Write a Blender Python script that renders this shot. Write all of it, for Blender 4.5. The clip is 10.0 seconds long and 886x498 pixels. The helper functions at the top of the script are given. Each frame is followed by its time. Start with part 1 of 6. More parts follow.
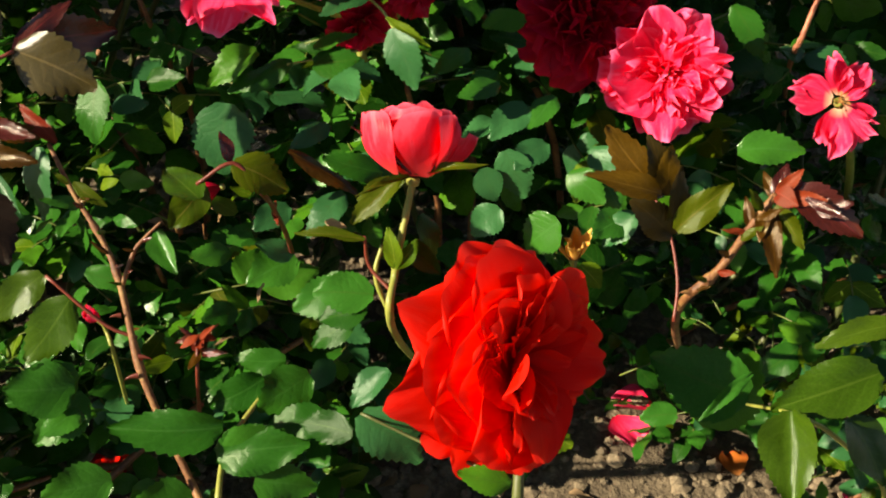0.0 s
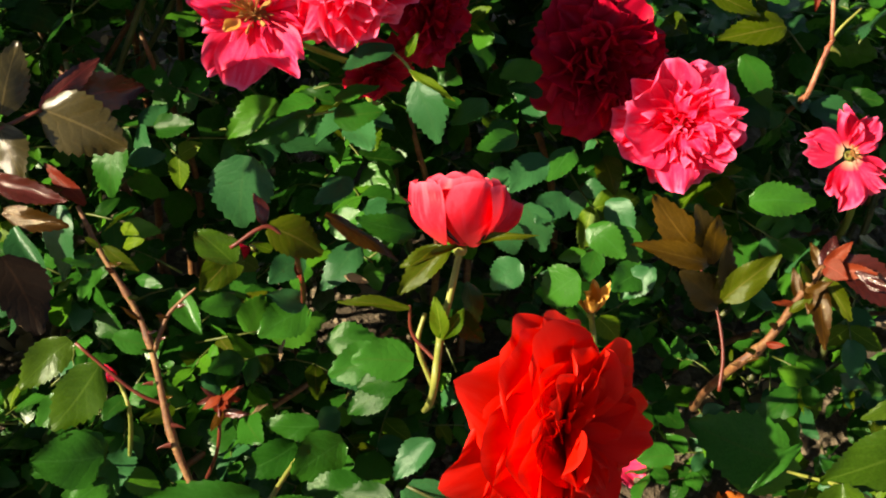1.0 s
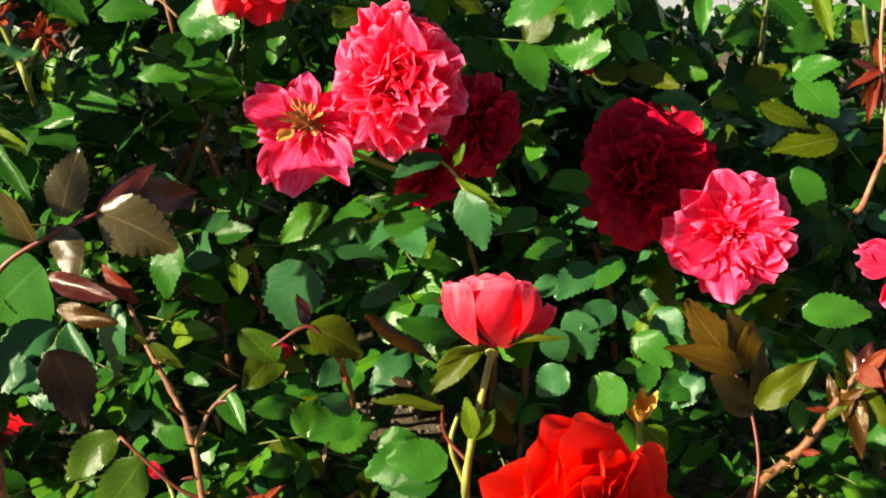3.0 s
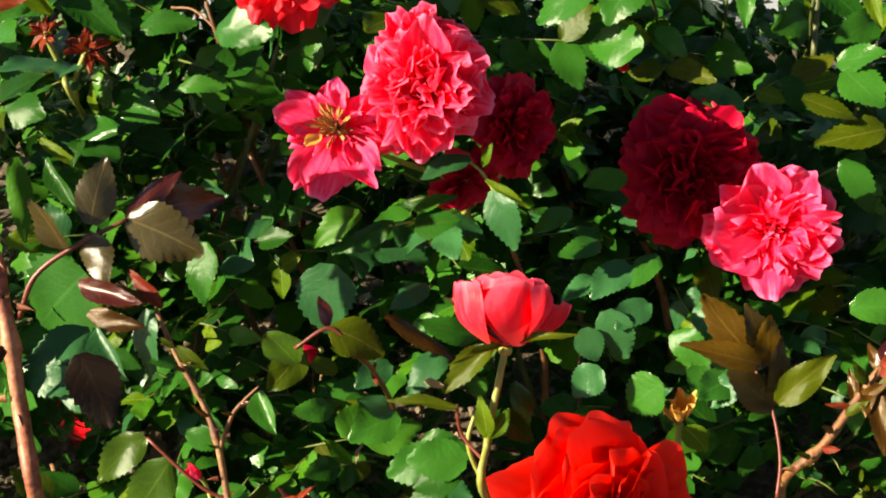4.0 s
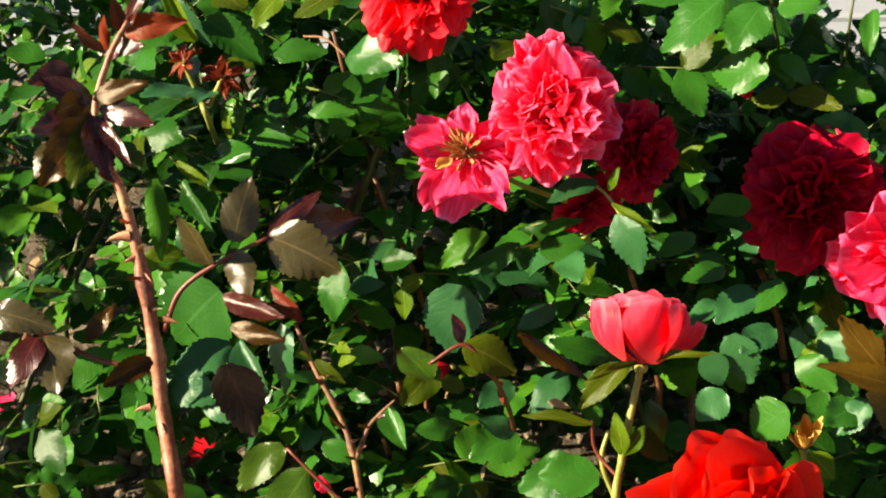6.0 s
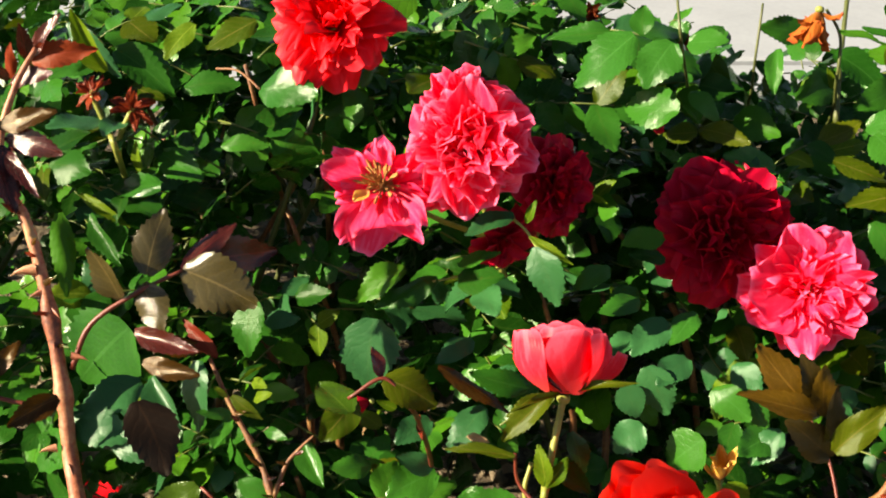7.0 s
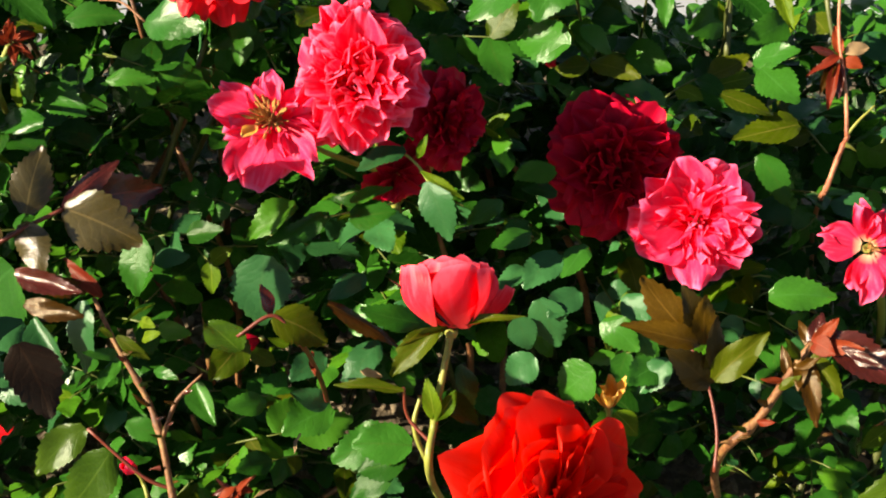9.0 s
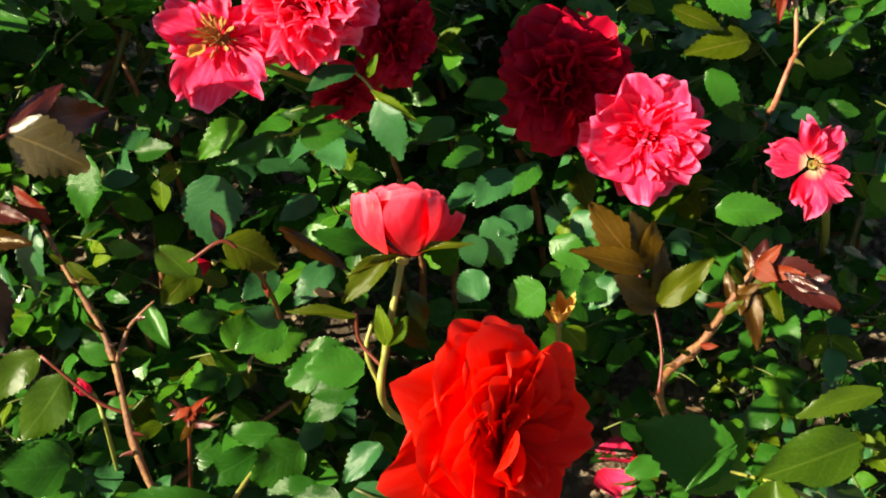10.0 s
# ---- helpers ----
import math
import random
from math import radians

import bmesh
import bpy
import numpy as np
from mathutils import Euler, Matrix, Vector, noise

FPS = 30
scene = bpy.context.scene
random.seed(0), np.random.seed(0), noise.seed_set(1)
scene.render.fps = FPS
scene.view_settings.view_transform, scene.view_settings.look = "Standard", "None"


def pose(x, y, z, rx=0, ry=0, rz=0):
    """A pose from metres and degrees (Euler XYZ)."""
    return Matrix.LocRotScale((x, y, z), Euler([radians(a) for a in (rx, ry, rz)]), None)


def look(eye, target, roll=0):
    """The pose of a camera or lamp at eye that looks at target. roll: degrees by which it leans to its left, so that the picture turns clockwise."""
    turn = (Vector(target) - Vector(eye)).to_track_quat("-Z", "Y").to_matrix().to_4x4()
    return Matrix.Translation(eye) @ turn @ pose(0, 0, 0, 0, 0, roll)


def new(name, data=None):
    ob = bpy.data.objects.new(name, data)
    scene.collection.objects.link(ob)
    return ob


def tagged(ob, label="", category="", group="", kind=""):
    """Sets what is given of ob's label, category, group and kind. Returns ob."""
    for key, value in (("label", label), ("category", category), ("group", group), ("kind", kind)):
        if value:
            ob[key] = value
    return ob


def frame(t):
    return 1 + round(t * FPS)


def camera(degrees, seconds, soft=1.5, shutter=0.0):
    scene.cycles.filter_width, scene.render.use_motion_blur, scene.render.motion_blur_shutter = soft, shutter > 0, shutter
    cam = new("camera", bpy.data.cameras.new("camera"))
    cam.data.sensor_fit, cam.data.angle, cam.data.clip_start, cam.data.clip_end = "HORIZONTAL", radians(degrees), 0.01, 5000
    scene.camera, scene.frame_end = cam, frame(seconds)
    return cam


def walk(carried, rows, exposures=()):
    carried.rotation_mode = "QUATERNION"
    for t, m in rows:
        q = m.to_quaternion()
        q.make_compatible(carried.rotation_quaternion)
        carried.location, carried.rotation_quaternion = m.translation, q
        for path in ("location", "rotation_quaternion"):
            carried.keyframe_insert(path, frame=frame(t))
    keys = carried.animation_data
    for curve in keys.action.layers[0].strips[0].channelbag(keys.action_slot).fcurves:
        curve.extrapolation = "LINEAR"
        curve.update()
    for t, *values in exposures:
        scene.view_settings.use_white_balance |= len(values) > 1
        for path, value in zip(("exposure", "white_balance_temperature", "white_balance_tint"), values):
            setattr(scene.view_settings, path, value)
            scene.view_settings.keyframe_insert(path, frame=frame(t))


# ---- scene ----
cam = camera(42, 10.0, soft=2.0)
PATH = [
    (0, (0.0166, 0.0038, 0.7106), (0.0794, 0.7789, 0.0819), 2.67),
    (0.3, (0.0054, 0.0161, 0.7124), (0.0616, 0.7516, 0.1137), 2.10),
    (0.5, (-0.0053, 0.0089, 0.6995), (0.0695, 0.7994, 0.0916), 2.51),
    (0.8, (-0.0093, 0.0120, 0.7115), (0.0713, 0.7600, 0.1314), 3.00),
    (1, (-0.0322, 0.0310, 0.7263), (0.0858, 0.8045, 0.1036), 5.37),
    (1.3, (-0.0004, 0.0270, 0.7249), (0.0806, 0.7758, 0.1459), 3.68),
    (1.5, (0.0051, 0.0183, 0.7293), (0.0803, 0.8170, 0.1322), 2.84),
    (1.8, (0.0080, 0.0169, 0.7253), (0.0636, 0.7885, 0.1739), 2.29),
    (2, (0.0218, 0.0116, 0.7306), (0.0536, 0.8366, 0.1663), 1.55),
    (2.3, (0.0037, 0.0168, 0.7242), (0.0393, 0.8122, 0.2060), 1.49),
    (2.5, (-0.0037, 0.0131, 0.7153), (0.0334, 0.8569, 0.1800), 1.33),
    (2.7, (-0.0079, 0.0154, 0.7281), (0.0347, 0.8541, 0.1852), 2.50),
    (3.8, (0.0074, 0.0165, 0.7231), (-0.0021, 0.8560, 0.1799), -0.38),
    (4, (0.0309, 0.0137, 0.7245), (-0.0135, 0.8557, 0.1867), -1.59),
    (4.2, (0.0094, 0.0143, 0.7247), (-0.0036, 0.8153, 0.2140), -0.19),
    (4.5, (0.0047, 0.0105, 0.7273), (-0.0124, 0.8540, 0.1904), -0.12),
    (4.8, (0.0038, 0.0140, 0.7369), (-0.0240, 0.8001, 0.2042), -0.58),
    (5, (-0.0108, 0.0234, 0.7453), (-0.0315, 0.8369, 0.1642), -0.26),
    (5.2, (0.0154, 0.0028, 0.7222), (-0.0742, 0.8395, 0.1818), -2.88),
    (6.3, (-0.0036, -0.0036, 0.7269), (-0.1227, 0.8510, 0.2214), -3.39),
    (6.5, (-0.0116, 0.0004, 0.7257), (-0.0788, 0.8629, 0.2241), -1.54),
    (6.8, (0.0020, 0.0002, 0.7202), (-0.0439, 0.8288, 0.2577), -1.08),
    (7, (-0.0003, -0.0014, 0.7192), (-0.0362, 0.8746, 0.2382), -0.83),
    (7.3, (-0.0012, 0.0018, 0.7202), (-0.0107, 0.8279, 0.2512), -0.29),
    (7.5, (0.0005, -0.0008, 0.7190), (0.0005, 0.8650, 0.2186), -0.07),
    (7.8, (0.0100, -0.0013, 0.7218), (0.0116, 0.8193, 0.2432), 0.08),
    (8, (0.0018, -0.0006, 0.7189), (0.0197, 0.8689, 0.2253), 0.30),
    (8.2, (0.0054, 0.0019, 0.7189), (0.0250, 0.8278, 0.2498), 0.31),
    (8.5, (0.0066, 0.0019, 0.7214), (0.0482, 0.8565, 0.2037), 1.12),
    (8.8, (0.0100, 0.0046, 0.7219), (0.0541, 0.8087, 0.2179), 1.43),
    (9, (0.0098, 0.0005, 0.7188), (0.0525, 0.8474, 0.1889), 1.20),
    (9.3, (0.0058, 0.0047, 0.7144), (0.0589, 0.8004, 0.1981), 1.33),
    (9.5, (0.0134, 0.0029, 0.7183), (0.0702, 0.8300, 0.1592), 1.40),
    (9.8, (0.0225, 0.0006, 0.7221), (0.0765, 0.7746, 0.1739), 1.16),
    (10, (0.0111, 0.0070, 0.7337), (0.0929, 0.7987, 0.1283), 2.65),
]
walk(cam, [(t, look(eye, target, roll)) for t, eye, target, roll in PATH], exposures=[(0.0, 1.27, 8400, 12), (0.6, 1.26, 8400, 12), (1.6, 1.45, 8400, 12), (2.7, 1.57, 8400, 12), (5.2, 1.58, 8400, 12), (7.5, 1.63, 8400, 12), (8.8, 1.54, 8400, 12), (10.0, 1.55, 8400, 12)])

# ---- light: a low clear sun from the left, slightly behind the camera ----
SUN_FROM = Vector((-0.866, -0.255, 0.448)).normalized()
world = bpy.data.worlds.new("sky")
scene.world = world
world.use_nodes = True
wn = world.node_tree
sky = wn.nodes.new("ShaderNodeTexSky")
sky.sky_type, sky.sun_disc = "NISHITA", False
sky.air_density, sky.dust_density = 0.7, 0.3
sky.sun_elevation = math.asin(SUN_FROM.z)
sky.sun_rotation = math.atan2(SUN_FROM.x, SUN_FROM.y)
wn.links.new(sky.outputs[0], wn.nodes["Background"].inputs[0])
wn.nodes["Background"].inputs[1].default_value = 0.05
sun = new("sun", bpy.data.lights.new("sun", "SUN"))
sun.data.energy, sun.data.angle, sun.data.color = 5.0, radians(0.55), (1.0, 0.95, 0.86)
sun.matrix_world = look(SUN_FROM * 20, (0, 0, 0))

# ---- materials ----


def nodes_of(name):
    m = bpy.data.materials.new(name)
    m.use_nodes = True
    nt = m.node_tree
    return m, nt, nt.nodes["Principled BSDF"], nt.nodes["Material Output"]


def add(nt, kind, **inputs):
    n = nt.nodes.new(kind)
    for k, v in inputs.items():
        n.inputs[k.replace("_", " ")].default_value = v
    return n


def ramp(nt, fac, stops):
    r = nt.nodes.new("ShaderNodeValToRGB")
    els = r.color_ramp.elements
    while len(els) < len(stops):
        els.new(0.5)
    for e, (p, c) in zip(els, stops):
        e.position, e.color = p, (*c, 1)
    nt.links.new(fac, r.inputs[0])
    return r.outputs[0]


def mixc(nt, fac, a, b, mode="MIX"):
    n = nt.nodes.new("ShaderNodeMix")
    n.data_type, n.blend_type = "RGBA", mode
    for sock, v in ((n.inputs[0], fac), (n.inputs[6], a), (n.inputs[7], b)):
        if isinstance(v, (int, float)):
            sock.default_value = v
        elif isinstance(v, tuple):
            sock.default_value = (*v, 1)
        else:
            nt.links.new(v, sock)
    return n.outputs[2]


def calc(nt, op, a, b=0.0, c=0.0):
    n = nt.nodes.new("ShaderNodeMath")
    n.operation = op
    for sock, v in zip(n.inputs, (a, b, c)):
        if isinstance(v, (int, float)):
            sock.default_value = v
        else:
            nt.links.new(v, sock)
    return n.outputs[0]


def sheet(nt, bsdf, out, colour, share):
    """Lets a share of the light through a thin blade or petal."""
    tr = nt.nodes.new("ShaderNodeBsdfTranslucent")
    mx = nt.nodes.new("ShaderNodeMixShader")
    mx.inputs[0].default_value = share
    nt.links.new(colour, tr.inputs[0])
    nt.links.new(bsdf.outputs[0], mx.inputs[1])
    nt.links.new(tr.outputs[0], mx.inputs[2])
    nt.links.new(mx.outputs[0], out.inputs[0])


def leaf_material(name, stops, joined=False, rough=0.28, share=0.16, vein=(0.04, 0.10, 0.015), sheen=0.17, tint=(0.85, 1.0, 0.85)):
    m, nt, bsdf, out = nodes_of(name)
    if joined:
        rnd = nt.nodes.new("ShaderNodeNewGeometry").outputs["Random Per Island"]
    else:
        rnd = nt.nodes.new("ShaderNodeObjectInfo").outputs["Random"]
    base = ramp(nt, rnd, stops)
    uv = nt.nodes.new("ShaderNodeUVMap")
    sep = nt.nodes.new("ShaderNodeSeparateXYZ")
    nt.links.new(uv.outputs[0], sep.inputs[0])
    side = calc(nt, "ABSOLUTE", calc(nt, "SUBTRACT", sep.outputs[0], 0.5))
    rib = calc(nt, "LESS_THAN", side, 0.022)
    # side veins climb from the midrib to the edge
    wob = add(nt, "ShaderNodeTexNoise", Scale=3.0, Detail=2.0)
    nt.links.new(uv.outputs[0], wob.inputs[0])
    ph = calc(nt, "ADD", calc(nt, "MULTIPLY", calc(nt, "SUBTRACT", sep.outputs[1], calc(nt, "MULTIPLY", side, 0.7)), 34.0), calc(nt, "MULTIPLY", wob.outputs[0], 9.0))
    wave = calc(nt, "SINE", ph)
    veins = calc(nt, "POWER", calc(nt, "MULTIPLY_ADD", wave, 0.5, 0.5), 5.0)
    geo = nt.nodes.new("ShaderNodeTexCoord")
    spots = add(nt, "ShaderNodeTexNoise", Scale=160.0, Detail=3.0)
    nt.links.new(geo.outputs["Object"], spots.inputs[0])
    blot = add(nt, "ShaderNodeTexNoise", Scale=45.0, Detail=2.0)
    nt.links.new(geo.outputs["Object"], blot.inputs[0])
    tone = calc(nt, "MULTIPLY_ADD", blot.outputs[0], 0.7, 0.62)
    grey = nt.nodes.new("ShaderNodeCombineColor")
    for s in grey.inputs[:3]:
        nt.links.new(tone, s)
    col = mixc(nt, 1.0, base, grey.outputs[0], "MULTIPLY")
    col = mixc(nt, calc(nt, "MULTIPLY", veins, 0.10), col, vein)
    col = mixc(nt, calc(nt, "MULTIPLY", rib, 0.45), col, vein)
    nt.links.new(col, bsdf.inputs["Base Color"])
    rg = calc(nt, "MULTIPLY_ADD", spots.outputs[0], 0.20, rough - 0.10)
    nt.links.new(rg, bsdf.inputs["Roughness"])
    bsdf.inputs["Specular IOR Level"].default_value = sheen
    bsdf.inputs["Specular Tint"].default_value = (*tint, 1)
    high = calc(nt, "ADD", calc(nt, "MULTIPLY", veins, -0.35), calc(nt, "MULTIPLY", spots.outputs[0], 0.5))
    bump = add(nt, "ShaderNodeBump", Strength=0.22, Distance=0.001)
    nt.links.new(high, bump.inputs["Height"])
    nt.links.new(bump.outputs[0], bsdf.inputs["Normal"])
    sheet(nt, bsdf, out, col, share)
    return m


def petal_material(name, deep, main, edge, rough=0.42, share=0.22, claw=0.45):
    """Petal colour runs from the claw to the rim, with fine ribs along it and a few bruises."""
    m, nt, bsdf, out = nodes_of(name)
    uv = nt.nodes.new("ShaderNodeUVMap")
    sep = nt.nodes.new("ShaderNodeSeparateXYZ")
    nt.links.new(uv.outputs[0], sep.inputs[0])
    col = ramp(nt, sep.outputs[1], [(0.0, deep), (claw, main), (0.90, main), (1.0, edge)])
    rnd = nt.nodes.new("ShaderNodeObjectInfo").outputs["Random"]
    tone = calc(nt, "MULTIPLY_ADD", rnd, 0.18, 0.88)
    grey = nt.nodes.new("ShaderNodeCombineColor")
    for s in grey.inputs[:3]:
        nt.links.new(tone, s)
    col = mixc(nt, 1.0, col, grey.outputs[0], "MULTIPLY")
    geo = nt.nodes.new("ShaderNodeTexCoord")
    blot = add(nt, "ShaderNodeTexNoise", Scale=60.0, Detail=4.0)
    nt.links.new(geo.outputs["Object"], blot.inputs[0])
    mask = calc(nt, "MULTIPLY", calc(nt, "GREATER_THAN", blot.outputs[0], 0.60), 0.22)
    col = mixc(nt, mask, col, edge)
    # pale streaks run out to the rim
    st = add(nt, "ShaderNodeTexNoise", Scale=3.2, Detail=3.0)
    mp = nt.nodes.new("ShaderNodeMapping")
    mp.inputs["Scale"].default_value = (3.0, 0.6, 1.0)
    mp.inputs["Location"].default_value = (0.0, 0.0, 0.0)
    nt.links.new(uv.outputs[0], mp.inputs[0])
    nt.links.new(mp.outputs[0], st.inputs[0])
    pale = calc(nt, "MULTIPLY", calc(nt, "MULTIPLY", calc(nt, "MAXIMUM", calc(nt, "SUBTRACT", st.outputs[0], 0.48), 0.0), 4.0), sep.outputs[1])
    col = mixc(nt, calc(nt, "MINIMUM", pale, 0.45), col, edge)
    nt.links.new(col, bsdf.inputs["Base Color"])
    bsdf.inputs["Roughness"].default_value = rough
    bsdf.inputs["Specular IOR Level"].default_value = 0.12
    st = add(nt, "ShaderNodeTexNoise", Scale=9.0, Detail=3.0)
    mp = nt.nodes.new("ShaderNodeMapping")
    mp.inputs["Scale"].default_value = (4.0, 0.7, 1.0)
    nt.links.new(uv.outputs[0], mp.inputs[0])
    nt.links.new(mp.outputs[0], st.inputs[0])
    bump = add(nt, "ShaderNodeBump", Strength=0.22, Distance=0.001)
    nt.links.new(st.outputs[0], bump.inputs["Height"])
    nt.links.new(bump.outputs[0], bsdf.inputs["Normal"])
    sheet(nt, bsdf, out, col, share)
    return m


def rough_material(name, stops, scale, rough=0.85, bump=0.6, dist=0.004, fine=6.0):
    m, nt, bsdf, out = nodes_of(name)
    geo = nt.nodes.new("ShaderNodeTexCoord")
    a = add(nt, "ShaderNodeTexNoise", Scale=scale, Detail=6.0, Roughness=0.62)
    b = add(nt, "ShaderNodeTexNoise", Scale=scale * fine, Detail=4.0, Roughness=0.7)
    for n in (a, b):
        nt.links.new(geo.outputs["Object"], n.inputs[0])
    s = calc(nt, "ADD", calc(nt, "MULTIPLY", a.outputs[0], 0.6), calc(nt, "MULTIPLY", b.outputs[0], 0.4))
    nt.links.new(ramp(nt, s, stops), bsdf.inputs["Base Color"])
    bsdf.inputs["Roughness"].default_value = rough
    bp = add(nt, "ShaderNodeBump", Strength=bump, Distance=dist)
    nt.links.new(s, bp.inputs["Height"])
    nt.links.new(bp.outputs[0], bsdf.inputs["Normal"])
    return m


GREENS = [(0.0, (0.006, 0.041, 0.004)), (0.3, (0.012, 0.077, 0.008)), (0.7, (0.021, 0.120, 0.013)), (1.0, (0.044, 0.152, 0.009))]
m_leaf = leaf_material("leaf_green", GREENS)
m_foliage = leaf_material("foliage_green", GREENS, joined=True, share=0.10)
m_leaf_blue = leaf_material("leaf_blue_green", [(0.0, (0.013, 0.074, 0.022)), (1.0, (0.026, 0.128, 0.038))], rough=0.30, share=0.12, vein=(0.03, 0.10, 0.03), sheen=0.30, tint=(0.85, 1.0, 0.9))
m_leaf_lime = leaf_material("leaf_lime", [(0.0, (0.0528, 0.1320, 0.0053)), (1.0, (0.1056, 0.1848, 0.0097))], rough=0.42, share=0.35, vein=(0.28, 0.36, 0.05))
m_leaf_olive = leaf_material("leaf_olive", [(0.0, (0.0299, 0.0616, 0.0026)), (1.0, (0.0616, 0.0836, 0.0035))], rough=0.30, share=0.25, vein=(0.16, 0.14, 0.03))
m_leaf_fresh = leaf_material("leaf_fresh", [(0.0, (0.0264, 0.0686, 0.0044)), (1.0, (0.0458, 0.0880, 0.0062))], rough=0.22, share=0.22, vein=(0.07, 0.13, 0.015), sheen=0.26)
# brighter, glossier copy of leaf_green: sunlight on some leaves put into their colour
m_leaf_lit = leaf_material("leaf_lit_green", [(0.0, (0.014, 0.092, 0.010)), (1.0, (0.028, 0.140, 0.014))], rough=0.22, share=0.18, vein=(0.04, 0.16, 0.03), sheen=0.32, tint=(0.9, 1.0, 0.9))
m_leaf_deep = leaf_material("leaf_deep_green", [(0.0, (0.009, 0.066, 0.006)), (1.0, (0.020, 0.104, 0.010))], rough=0.24, share=0.16, vein=(0.03, 0.12, 0.020), sheen=0.20, tint=(0.8, 1.0, 0.75))
m_leaf_bronze = leaf_material("leaf_bronze", [(0.0, (0.0299, 0.0132, 0.0018)), (1.0, (0.0669, 0.0290, 0.0026))], rough=0.18, share=0.24, vein=(0.14, 0.06, 0.01), sheen=0.32, tint=(1.0, 0.85, 0.6))
m_leaf_khaki = leaf_material("leaf_khaki", [(0.0, (0.0264, 0.0220, 0.0062)), (1.0, (0.0528, 0.0422, 0.0123))], rough=0.20, share=0.12, vein=(0.15, 0.11, 0.04), sheen=0.48, tint=(1.0, 1.0, 0.95))
m_leaf_wine = leaf_material("leaf_wine", [(0.0, (0.0370, 0.0062, 0.0035)), (1.0, (0.0660, 0.0106, 0.0053))], rough=0.20, share=0.14, vein=(0.16, 0.02, 0.02), sheen=0.75, tint=(1.0, 0.9, 0.85))
# near-black tone for one leaf in shade; the shade is in its colour
m_leaf_shaded = leaf_material("leaf_shaded_purple", [(0.0, (0.010, 0.006, 0.004)), (1.0, (0.020, 0.011, 0.006))], rough=0.3, share=0.06, vein=(0.03, 0.015, 0.008), sheen=0.2)
# dark brown for the copper whorl's shaded leaves, shade put into the base colour
m_leaf_whorl_shade = leaf_material("leaf_whorl_shade", [(0.0, (0.020, 0.014, 0.003)), (1.0, (0.036, 0.024, 0.005))], rough=0.25, share=0.14, vein=(0.06, 0.035, 0.010), sheen=0.25)
m_leaf_copper = leaf_material("leaf_copper", [(0.0, (0.060, 0.028, 0.003)), (1.0, (0.110, 0.062, 0.006))], rough=0.24, share=0.28, vein=(0.20, 0.11, 0.02), sheen=0.30, tint=(1.0, 0.95, 0.7))
m_leaf_red = leaf_material("leaf_red", [(0.0, (0.1320, 0.0141, 0.0070)), (1.0, (0.2464, 0.0396, 0.0123))], rough=0.4, share=0.25, vein=(0.35, 0.06, 0.04))
m_leaf_dry = leaf_material("leaf_dry", [(0.0, (0.22, 0.13, 0.06)), (1.0, (0.42, 0.30, 0.17))], rough=0.7, share=0.15, vein=(0.3, 0.2, 0.1))
m_petal_red = petal_material("petal_scarlet", (0.66, 0.004, 0.004), (0.94, 0.014, 0.009), (0.96, 0.030, 0.020), share=0.36)
m_petal_pink = petal_material("petal_coral_pink", (0.72, 0.005, 0.016), (0.97, 0.020, 0.074), (0.99, 0.17, 0.32), share=0.26)
m_petal_rose = petal_material("petal_rose_pink", (0.76, 0.008, 0.034), (0.97, 0.028, 0.110), (0.99, 0.16, 0.33), share=0.24)
m_petal_cherry = petal_material("petal_cherry_red", (0.56, 0.004, 0.006), (0.90, 0.010, 0.020), (0.95, 0.035, 0.055), share=0.20)
# crimson with the coral cluster's shade mixed in; small buds wear it too
m_petal_crimson_shaded = petal_material("petal_crimson_shaded", (0.26, 0.001, 0.012), (0.46, 0.003, 0.026), (0.56, 0.006, 0.034), share=0.10)
m_petal_bud = petal_material("petal_bud", (0.90, 0.08, 0.08), (0.97, 0.024, 0.050), (0.99, 0.12, 0.19), share=0.26)
m_petal_torn = petal_material("petal_torn_pink", (0.86, 0.60, 0.36), (0.95, 0.024, 0.095), (0.99, 0.15, 0.30), share=0.24, claw=0.22)
m_petal_gold = petal_material("petal_faded_gold", (0.80, 0.30, 0.14), (0.86, 0.46, 0.08), (0.88, 0.55, 0.20), rough=0.65, share=0.3)
m_petal_dry = petal_material("petal_withered", (0.34, 0.14, 0.04), (0.40, 0.11, 0.018), (0.36, 0.06, 0.02), rough=0.7)
m_petal_brown = petal_material("petal_brown", (0.16, 0.03, 0.015), (0.24, 0.05, 0.02), (0.30, 0.08, 0.03), rough=0.7)
m_stamen = rough_material("stamen", [(0.3, (0.30, 0.09, 0.02)), (0.7, (0.62, 0.34, 0.10))], 300)
m_cane_green = rough_material("cane_green", [(0.3, (0.14, 0.18, 0.025)), (0.7, (0.30, 0.31, 0.07))], 60, 0.5, 0.3, 0.001)
m_cane_dark = rough_material("cane_dark_green", [(0.3, (0.030, 0.045, 0.010)), (0.7, (0.10, 0.12, 0.03))], 60, 0.5, 0.3, 0.001)
m_cane_red = rough_material("cane_red", [(0.36, (0.10, 0.026, 0.014)), (0.46, (0.30, 0.09, 0.042)), (0.56, (0.42, 0.18, 0.095)), (0.66, (0.40, 0.29, 0.11))], 38, 0.5, 0.6, 0.0015, 9.0)
m_cane_brown = rough_material("cane_brown", [(0.36, (0.055, 0.020, 0.008)), (0.5, (0.17, 0.066, 0.022)), (0.66, (0.30, 0.18, 0.06))], 55, 0.6, 0.7, 0.0015, 9.0)
